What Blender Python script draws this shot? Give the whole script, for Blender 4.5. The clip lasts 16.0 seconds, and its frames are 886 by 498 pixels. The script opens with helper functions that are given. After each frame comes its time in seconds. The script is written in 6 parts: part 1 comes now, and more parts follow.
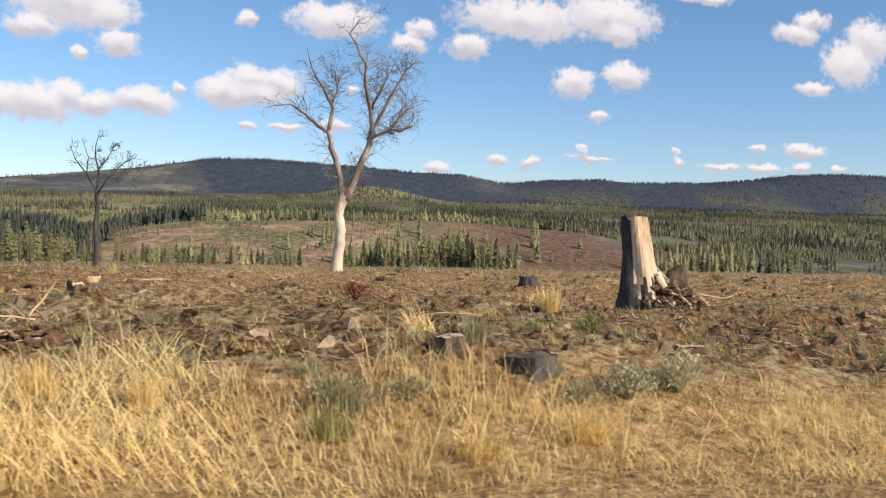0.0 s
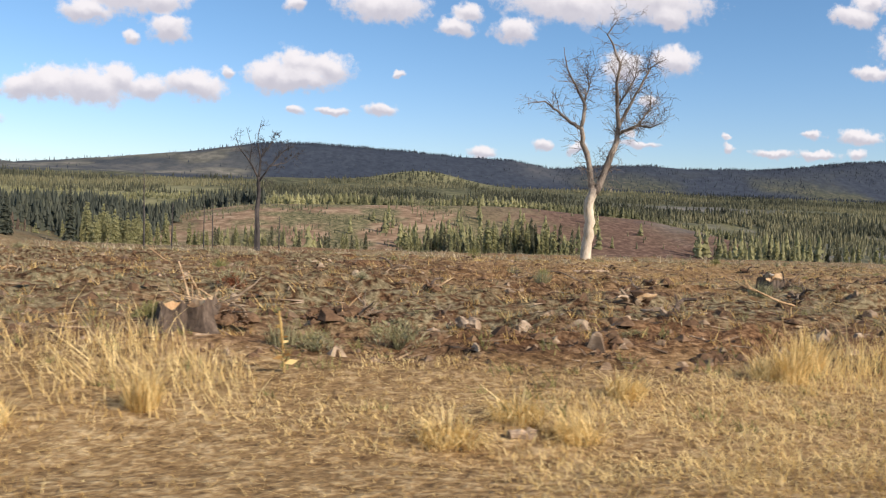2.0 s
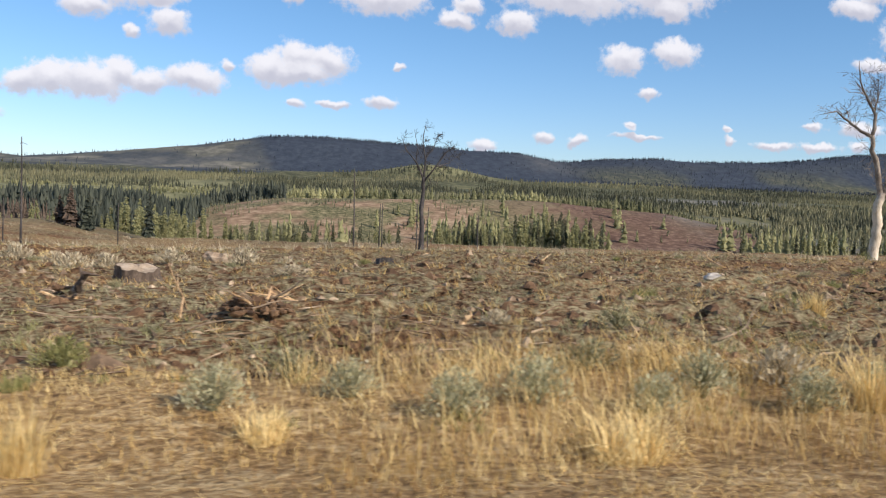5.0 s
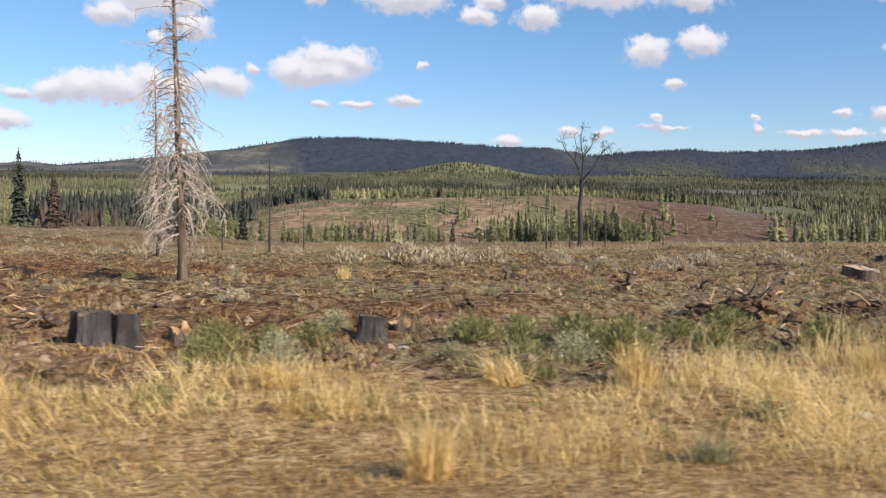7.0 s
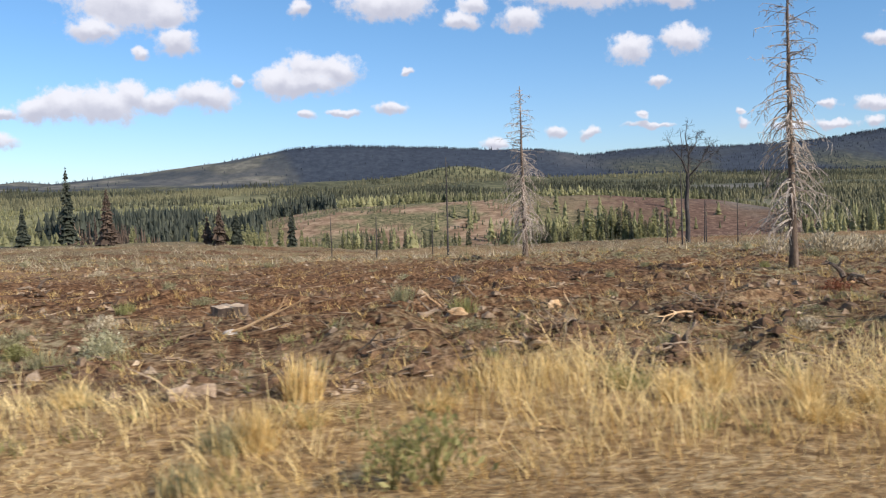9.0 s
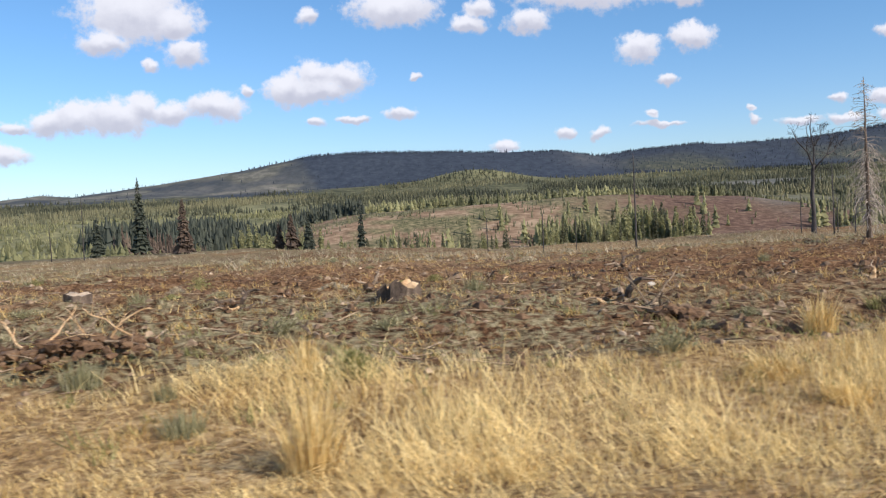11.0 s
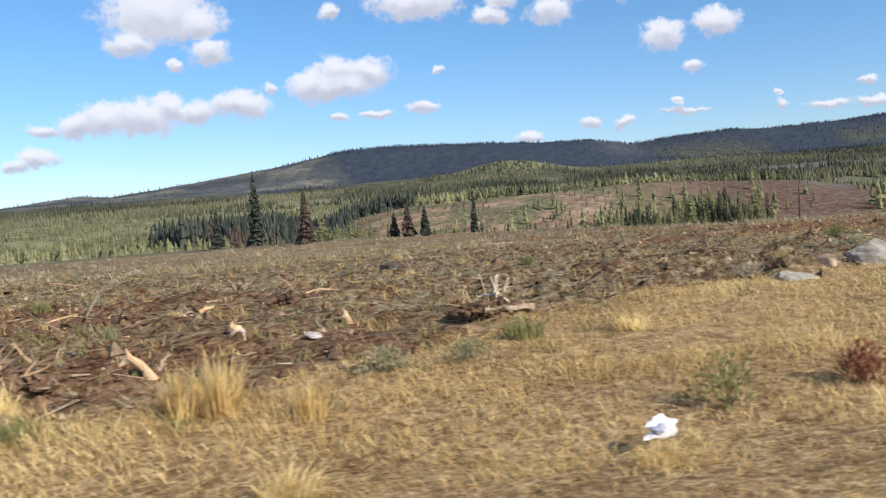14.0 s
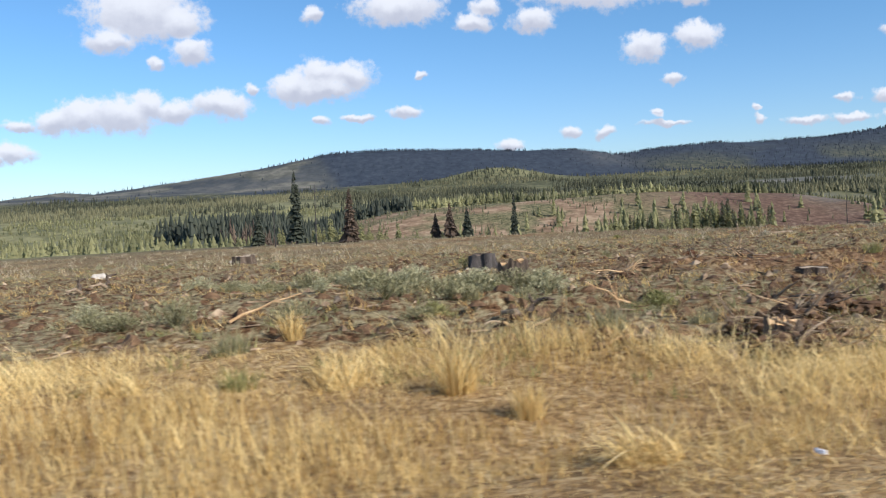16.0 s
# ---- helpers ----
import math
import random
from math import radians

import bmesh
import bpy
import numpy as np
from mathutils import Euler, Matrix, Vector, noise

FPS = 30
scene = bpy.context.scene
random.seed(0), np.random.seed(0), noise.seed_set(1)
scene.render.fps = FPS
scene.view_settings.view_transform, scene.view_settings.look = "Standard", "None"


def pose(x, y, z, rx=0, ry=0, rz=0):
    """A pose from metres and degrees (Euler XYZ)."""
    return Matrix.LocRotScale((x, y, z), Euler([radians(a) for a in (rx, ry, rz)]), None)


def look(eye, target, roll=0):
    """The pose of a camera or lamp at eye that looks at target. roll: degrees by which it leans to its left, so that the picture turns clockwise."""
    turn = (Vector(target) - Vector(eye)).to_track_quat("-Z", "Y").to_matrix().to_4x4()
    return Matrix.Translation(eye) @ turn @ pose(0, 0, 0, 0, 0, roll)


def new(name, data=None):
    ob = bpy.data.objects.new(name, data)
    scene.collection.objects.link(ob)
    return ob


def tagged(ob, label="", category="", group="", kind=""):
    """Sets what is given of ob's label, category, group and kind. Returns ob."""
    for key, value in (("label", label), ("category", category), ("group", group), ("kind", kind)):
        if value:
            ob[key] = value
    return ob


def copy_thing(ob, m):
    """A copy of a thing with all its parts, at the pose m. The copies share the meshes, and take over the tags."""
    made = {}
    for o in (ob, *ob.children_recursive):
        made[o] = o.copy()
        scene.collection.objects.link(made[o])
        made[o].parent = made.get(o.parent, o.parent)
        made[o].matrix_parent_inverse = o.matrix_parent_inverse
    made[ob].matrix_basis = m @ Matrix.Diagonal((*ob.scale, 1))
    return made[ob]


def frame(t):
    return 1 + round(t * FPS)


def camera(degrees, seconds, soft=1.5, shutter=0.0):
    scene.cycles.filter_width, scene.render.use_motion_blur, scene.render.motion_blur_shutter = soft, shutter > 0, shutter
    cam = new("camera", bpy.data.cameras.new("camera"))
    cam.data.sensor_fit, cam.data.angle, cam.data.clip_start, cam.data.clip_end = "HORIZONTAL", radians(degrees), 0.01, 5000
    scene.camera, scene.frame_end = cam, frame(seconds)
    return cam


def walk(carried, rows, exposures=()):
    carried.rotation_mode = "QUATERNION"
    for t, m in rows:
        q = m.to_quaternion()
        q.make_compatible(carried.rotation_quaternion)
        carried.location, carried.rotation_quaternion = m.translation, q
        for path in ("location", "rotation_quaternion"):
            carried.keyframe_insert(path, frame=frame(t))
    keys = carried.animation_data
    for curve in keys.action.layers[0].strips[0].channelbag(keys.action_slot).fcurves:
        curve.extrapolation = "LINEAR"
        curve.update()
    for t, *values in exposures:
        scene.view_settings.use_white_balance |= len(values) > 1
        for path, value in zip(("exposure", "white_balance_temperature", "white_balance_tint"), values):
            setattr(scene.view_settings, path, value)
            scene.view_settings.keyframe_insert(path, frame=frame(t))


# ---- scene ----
EXPOSURE, SKY_POWER, CLOUD_POWER, GRASS_COUNT = 0.27, 0.104, 0.77, 660000
cam = camera(55.2, 16.0, soft=1.2, shutter=0.1)
PATH = [
    (0, (-0.00, -0.01, 1.979), (4.659, 19.425, 1.312), 1.66),
    (0.5, (-3.13, -0.00, 1.991), (1.583, 19.417, 1.187), 1.14),
    (1, (-6.86, 0.00, 2.029), (-2.572, 19.517, 1.142), 0.40),
    (1.5, (-10.75, 0.01, 2.023), (-6.836, 19.600, 1.047), 1.18),
    (2, (-14.22, 0.00, 1.995), (-10.579, 19.642, 0.936), 2.15),
    (2.5, (-17.82, 0.01, 1.983), (-14.210, 19.643, 0.847), 2.36),
    (3, (-21.44, 0.00, 2.007), (-17.623, 19.605, 0.865), 1.50),
    (3.5, (-24.79, -0.00, 2.006), (-20.661, 19.536, 0.894), 1.21),
    (4, (-28.25, -0.01, 1.986), (-24.206, 19.543, 0.872), 1.75),
    (6.5, (-50.89, -0.00, 1.998), (-47.818, 19.712, 0.618), 1.04),
    (7, (-55.66, -0.00, 1.983), (-52.677, 19.731, 0.688), 0.49),
    (7.5, (-60.37, -0.00, 1.987), (-57.364, 19.734, 0.763), -0.55),
    (8, (-64.71, 0.00, 1.978), (-61.419, 19.693, 0.806), -0.80),
    (8.5, (-69.09, 0.00, 2.017), (-65.829, 19.699, 0.812), -1.66),
    (9, (-73.44, -0.00, 2.016), (-70.265, 19.711, 0.832), -1.71),
    (9.5, (-78.02, 0.00, 2.024), (-75.142, 19.760, 0.857), -2.39),
    (12, (-100.62, 0.00, 2.032), (-97.693, 19.761, 0.982), -3.40),
    (12.5, (-105.51, 0.01, 2.000), (-102.943, 19.808, 0.862), -2.88),
    (13, (-109.87, -0.00, 1.971), (-107.665, 19.837, 0.773), -3.39),
    (13.5, (-114.58, -0.00, 1.998), (-112.375, 19.839, 0.786), -4.13),
    (14, (-119.34, -0.00, 2.001), (-117.072, 19.832, 0.794), -4.37),
    (14.5, (-124.07, -0.00, 1.982), (-121.744, 19.829, 0.844), -4.75),
    (15, (-128.77, 0.00, 2.023), (-126.093, 19.794, 0.952), -4.12),
    (15.5, (-134.06, 0.01, 2.015), (-131.253, 19.779, 0.935), -3.00),
    (16, (-139.48, -0.00, 1.975), (-136.699, 19.772, 0.875), -2.96),
]
walk(cam, [(t, look(eye, target, roll)) for t, eye, target, roll in PATH], exposures=[(0.0, EXPOSURE, 6900, 20), (2.0, EXPOSURE, 6800, 20), (4.0, EXPOSURE, 6400, 17), (6.5, EXPOSURE, 6600, 20), (8.0, EXPOSURE, 6450, 18), (12.0, EXPOSURE, 6250, 18), (16.0, EXPOSURE, 6100, 15)])

# ---- sky and sun ----
SUN_TO = Vector((0.66, -0.66, 0.60)).normalized()
SUN_EL = math.asin(SUN_TO.z)
SUN_ROT = math.atan2(SUN_TO.x, SUN_TO.y)

sun = new("sun", bpy.data.lights.new("sun", "SUN"))
sun.data.energy, sun.data.angle, sun.data.color = 5.0, radians(0.6), (1.0, 0.89, 0.73)
sun.matrix_world = look(SUN_TO * 300, (0, 0, 0))

# Fair-weather cumulus: run over rise, height over rise, half width, half height of each puff.
LONG_CLOUDS = [
    (-0.257, 0.117, 0.034, 0.019), (-0.217, 0.118, 0.044, 0.021), (-0.186, 0.127, 0.028, 0.017), (-0.156, 0.119, 0.025, 0.014),
    (-0.108, 0.124, 0.039, 0.015), (-0.025, 0.141, 0.026, 0.018), (0.006, 0.152, 0.027, 0.019), (0.041, 0.152, 0.032, 0.017),
    (0.006, 0.136, 0.050, 0.012), (-0.066, 0.142, 0.012, 0.006), (-0.325, 0.108, 0.018, 0.008), (-0.288, 0.112, 0.024, 0.014),
    (-0.334, 0.077, 0.025, 0.011), (-0.359, 0.069, 0.014, 0.006),
]
HIGH_CLOUDS = [
    (0.102, 0.230, 0.056, 0.020), (0.002, 0.223, 0.016, 0.009), (0.193, 0.209, 0.024, 0.011), (0.206, 0.228, 0.019, 0.011),
    (0.335, 0.250, 0.090, 0.026), (0.447, 0.262, 0.070, 0.027), (0.261, 0.212, 0.027, 0.014), (0.581, 0.296, 0.037, 0.007),
    (0.716, 0.262, 0.036, 0.014), (0.741, 0.280, 0.026, 0.012), (0.800, 0.228, 0.046, 0.030), (0.828, 0.262, 0.036, 0.030),
    (0.746, 0.190, 0.028, 0.010), (0.402, 0.176, 0.030, 0.016), (0.471, 0.189, 0.031, 0.016), (0.462, 0.243, 0.027, 0.017),
    (0.439, 0.137, 0.014, 0.008), (-0.190, 0.230, 0.065, 0.032), (-0.224, 0.196, 0.028, 0.013), (-0.135, 0.183, 0.022, 0.014),
    (-0.174, 0.172, 0.010, 0.006), (-0.150, 0.216, 0.034, 0.020),
]
LOW_CLOUDS = [
    (0.005, 0.103, 0.014, 0.006), (0.047, 0.105, 0.021, 0.005), (0.104, 0.108, 0.019, 0.009), (0.126, 0.149, 0.011, 0.005),
    (0.229, 0.065, 0.015, 0.008), (0.306, 0.076, 0.014, 0.007), (0.347, 0.076, 0.013, 0.007), (0.422, 0.084, 0.032, 0.004),
    (0.411, 0.097, 0.008, 0.006), (0.666, 0.107, 0.017, 0.005), (0.735, 0.108, 0.034, 0.009), (0.675, 0.083, 0.028, 0.006),
    (0.734, 0.085, 0.017, 0.008), (0.789, 0.087, 0.014, 0.007), (0.612, 0.081, 0.030, 0.005), (0.549, 0.097, 0.007, 0.006),
    (0.552, 0.082, 0.008, 0.006),
]


class Nodes:
    """Short hand for a node tree."""

    def __init__(self, tree):
        self.tree = tree

    def add(self, kind):
        return self.tree.nodes.new(kind)

    def put(self, socket, value):
        if isinstance(value, bpy.types.NodeSocket):
            self.tree.links.new(value, socket)
        else:
            socket.default_value = value

    def math(self, op, a, b=0.0, c=0.0, clamp=False):
        n = self.add("ShaderNodeMath")
        n.operation, n.use_clamp = op, clamp
        for s, v in zip(n.inputs, (a, b, c)):
            self.put(s, v)
        return n.outputs[0]

    def vec(self, op, a, b=(0, 0, 0), c=(0, 0, 0), out=0):
        n = self.add("ShaderNodeVectorMath")
        n.operation = op
        for s, v in zip(n.inputs, (a, b, c)):
            self.put(s, v)
        return n.outputs[out]

    def noise(self, vector, scale, detail=4.0, rough=0.55, colour=False):
        n = self.add("ShaderNodeTexNoise")
        self.put(n.inputs["Vector"], vector)
        self.put(n.inputs["Scale"], scale)
        self.put(n.inputs["Detail"], detail)
        self.put(n.inputs["Roughness"], rough)
        return n.outputs["Color" if colour else "Fac"]

    def step(self, value, lo, hi, to_lo=0.0, to_hi=1.0):
        n = self.add("ShaderNodeMapRange")
        n.interpolation_type = "SMOOTHSTEP"
        for s, v in zip(n.inputs, (value, lo, hi, to_lo, to_hi)):
            self.put(s, v)
        return n.outputs[0]

    def mix(self, fac, a, b, blend="MIX"):
        n = self.add("ShaderNodeMix")
        n.data_type, n.blend_type = "RGBA", blend
        self.put(n.inputs[0], fac)
        self.put(n.inputs[6], a if isinstance(a, bpy.types.NodeSocket) else (*a, 1.0))
        self.put(n.inputs[7], b if isinstance(b, bpy.types.NodeSocket) else (*b, 1.0))
        return n.outputs[2]

    def ramp(self, fac, *stops):
        n = self.add("ShaderNodeValToRGB")
        els = n.color_ramp.elements
        while len(els) < len(stops):
            els.new(0.5)
        for e, (p, c) in zip(els, stops):
            e.position, e.color = p, (*c, 1.0)
        self.put(n.inputs[0], fac)
        return n.outputs[0]


def cloud_group():
    """How far inside a cloud a direction lies: 1 in its middle, 0 at its rim, less outside."""
    tree = bpy.data.node_groups.new("cumulus", "ShaderNodeTree")
    tree.interface.new_socket("Place", in_out="INPUT", socket_type="NodeSocketVector")
    tree.interface.new_socket("Depth", in_out="OUTPUT", socket_type="NodeSocketFloat")
    n = Nodes(tree)
    place = n.add("NodeGroupInput").outputs[0]
    near = None
    for u, v, a, b in LONG_CLOUDS + HIGH_CLOUDS + LOW_CLOUDS:
        a, b = a * 1.15, b * 1.22
        away = n.vec("LENGTH", n.vec("MULTIPLY_ADD", place, (1 / a, 1 / b, 0), (-u / a, -v / b, 0)), out=1)
        near = away if near is None else n.math("SMOOTH_MIN", near, away, 0.22)
    tree.links.new(n.math("SUBTRACT", 1.0, near), n.add("NodeGroupOutput").inputs[0])
    return tree


world = bpy.data.worlds.new("sky")
scene.world = world
world.use_nodes = True
world.node_tree.nodes.clear()
w = Nodes(world.node_tree)
sky = w.add("ShaderNodeTexSky")
sky.sky_type, sky.sun_disc, sky.sun_elevation, sky.sun_rotation = "NISHITA", False, SUN_EL, SUN_ROT
sky.altitude, sky.air_density, sky.dust_density, sky.ozone_density = 900.0, 1.0, 0.5, 3.2
way = w.add("ShaderNodeTexCoord").outputs["Generated"]
axis = w.add("ShaderNodeSeparateXYZ")
w.put(axis.inputs[0], way)
ahead = w.math("MAXIMUM", axis.outputs[1], 0.15)
flat = w.add("ShaderNodeCombineXYZ")
w.put(flat.inputs[0], w.math("DIVIDE", axis.outputs[0], ahead))
w.put(flat.inputs[1], w.math("DIVIDE", axis.outputs[2], ahead))
bent = w.vec("MULTIPLY_ADD", w.vec("SUBTRACT", w.noise(flat.outputs[0], 26.0, 3.0, 0.6, True), (0.5, 0.5, 0.5)), (0.034, 0.024, 0.0), flat.outputs[0])
group = cloud_group()


def depth_at(shift):
    g = w.add("ShaderNodeGroup")
    g.node_tree = group
    w.put(g.inputs[0], w.vec("ADD", bent, shift))
    return g.outputs[0]


fine = w.noise(flat.outputs[0], 75.0, 5.0, 0.62)
billow = w.math("MULTIPLY_ADD", fine, 1.15, -0.58)
cover = w.step(w.math("ADD", depth_at((0, 0, 0)), billow), -0.08, 0.46)
under = w.math("SUBTRACT", depth_at((0, 0.007, 0)), depth_at((0, -0.007, 0)))
shade = w.step(w.math("MULTIPLY_ADD", billow, 0.5, under), -0.55, 0.75)
# Round the rest of the sky the same kind of cloud goes on.
far_noise = w.noise(w.vec("MULTIPLY", way, (1.0, 1.0, 2.4)), 4.5, 5.0, 0.55)
far_cover = w.math("MULTIPLY", w.step(far_noise, 0.53, 0.62), w.step(axis.outputs[2], 0.02, 0.08))
facing = w.step(axis.outputs[1], 0.25, 0.45)
all_cover = w.math("ADD", w.math("MULTIPLY", facing, cover), w.math("MULTIPLY", w.math("SUBTRACT", 1.0, facing), far_cover))
blue = w.add("ShaderNodeBackground")
w.put(blue.inputs[0], w.mix(1.0, sky.outputs[0], w.mix(w.step(axis.outputs[2], 0.02, 0.24), (0.87, 1.01, 1.12), (0.77, 1.06, 1.14)), "MULTIPLY"))
blue.inputs[1].default_value = SKY_POWER
white = w.add("ShaderNodeBackground")
w.put(white.inputs[0], w.mix(shade, (0.97, 1.0, 1.01), (0.61, 0.64, 0.71)))
white.inputs[1].default_value = CLOUD_POWER
both = w.add("ShaderNodeMixShader")
w.put(both.inputs[0], w.math("MULTIPLY", all_cover, 0.96))
world.node_tree.links.new(blue.outputs[0], both.inputs[1])
world.node_tree.links.new(white.outputs[0], both.inputs[2])
world.node_tree.links.new(both.outputs[0], w.add("ShaderNodeOutputWorld").inputs[0])

# ---- materials ----


def material(name):
    m = bpy.data.materials.new(name)
    m.use_nodes = True
    n = Nodes(m.node_tree)
    bsdf = m.node_tree.nodes["Principled BSDF"]
    bsdf.inputs["Specular IOR Level"].default_value = 0.25
    return m, n, bsdf


def place_of(n, local=False):
    if local:
        return n.add("ShaderNodeTexCoord").outputs["Object"]
    return n.add("ShaderNodeNewGeometry").outputs["Position"]


def attribute(n, name):
    a = n.add("ShaderNodeAttribute")
    a.attribute_name = name
    return a.outputs["Fac"]


def bumped(n, bsdf, height, strength, distance, share=None):
    b = n.add("ShaderNodeBump")
    b.inputs["Strength"].default_value, b.inputs["Distance"].default_value = strength, distance
    n.put(b.inputs["Height"], height)
    if share is not None:
        n.put(b.inputs["Strength"], n.math("MULTIPLY", share, strength))
    n.put(bsdf.inputs["Normal"], b.outputs[0])


def rough_material(name, dark, mid, light, scale, bump=0.6, deep=0.02, rough=0.85, stretch=(1, 1, 1), local=True, vary=0.25):
    """A matt natural surface: three tones over coarse and fine grain, each piece a little apart from the others."""
    m, n, bsdf = material(name)
    at = n.vec("MULTIPLY", place_of(n, local), stretch)
    coarse, grain = n.noise(at, scale, 5.0, 0.6), n.noise(at, scale * 7.0, 4.0, 0.65)
    both = n.math("MULTIPLY_ADD", grain, 0.45, n.math("MULTIPLY", coarse, 0.75))
    base = n.ramp(both, (0.36, dark), (0.58, mid), (0.80, light))
    if vary:
        piece = n.add("ShaderNodeObjectInfo").outputs["Random"]
        hsv = n.add("ShaderNodeHueSaturation")
        n.put(hsv.inputs["Value"], n.math("MULTIPLY_ADD", piece, vary, 1.0 - vary / 2))
        n.put(hsv.inputs["Color"], base)
        base = hsv.outputs[0]
    n.put(bsdf.inputs["Base Color"], base)
    bsdf.inputs["Roughness"].default_value = rough
    bumped(n, bsdf, both, bump, deep)
    return m


def leaf_material(name, low, mid, high, thin_share=0.3, rough=0.6, spread=0.0):
    """Blades and leaves: the tone of each comes from its own attribute; some light passes through."""
    m, n, bsdf = material(name)
    tone = attribute(n, "tone")
    if spread:
        tone = n.math("MULTIPLY_ADD", n.math("SUBTRACT", n.noise(place_of(n), 0.9, 3.0), 0.5), spread, tone)
    base = n.ramp(tone, (0.05, low), (0.5, mid), (0.95, high))
    n.put(bsdf.inputs["Base Color"], base)
    bsdf.inputs["Roughness"].default_value = rough
    thin = n.add("ShaderNodeBsdfTranslucent")
    n.put(thin.inputs[0], base)
    blend = n.add("ShaderNodeMixShader")
    blend.inputs[0].default_value = thin_share
    m.node_tree.links.new(bsdf.outputs[0], blend.inputs[1])
    m.node_tree.links.new(thin.outputs[0], blend.inputs[2])
    m.node_tree.links.new(blend.outputs[0], m.node_tree.nodes["Material Output"].inputs[0])
    return m


def shed_bark_material():
    """Dead trunk: pale bare wood below, grey bark still clinging in ragged sheets above and in strips."""
    m, n, bsdf = material("shed_bark")
    at = place_of(n, True)
    axis_z = n.add("ShaderNodeSeparateXYZ")
    n.put(axis_z.inputs[0], at)
    long = n.vec("MULTIPLY", at, (1, 1, 0.3))
    coarse, grain = n.noise(long, 2.2, 5.0, 0.6), n.noise(long, 12.0, 4.0, 0.65)
    both = n.math("MULTIPLY_ADD", grain, 0.45, n.math("MULTIPLY", coarse, 0.75))
    pale = n.ramp(both, (0.36, (0.14, 0.10, 0.07)), (0.54, (0.50, 0.43, 0.32)), (0.80, (0.74, 0.67, 0.54)))
    grey = n.ramp(both, (0.36, (0.055, 0.046, 0.038)), (0.58, (0.185, 0.155, 0.126)), (0.80, (0.46, 0.41, 0.335)))
    sheets = n.math("MULTIPLY_ADD", n.noise(long, 1.1, 4.0, 0.6), 7.0, axis_z.outputs[2])
    n.put(bsdf.inputs["Base Color"], n.mix(n.step(sheets, 7.6, 8.6), pale, grey))
    bsdf.inputs["Roughness"].default_value = 0.85
    bumped(n, bsdf, both, 0.8, 0.03)
    return m


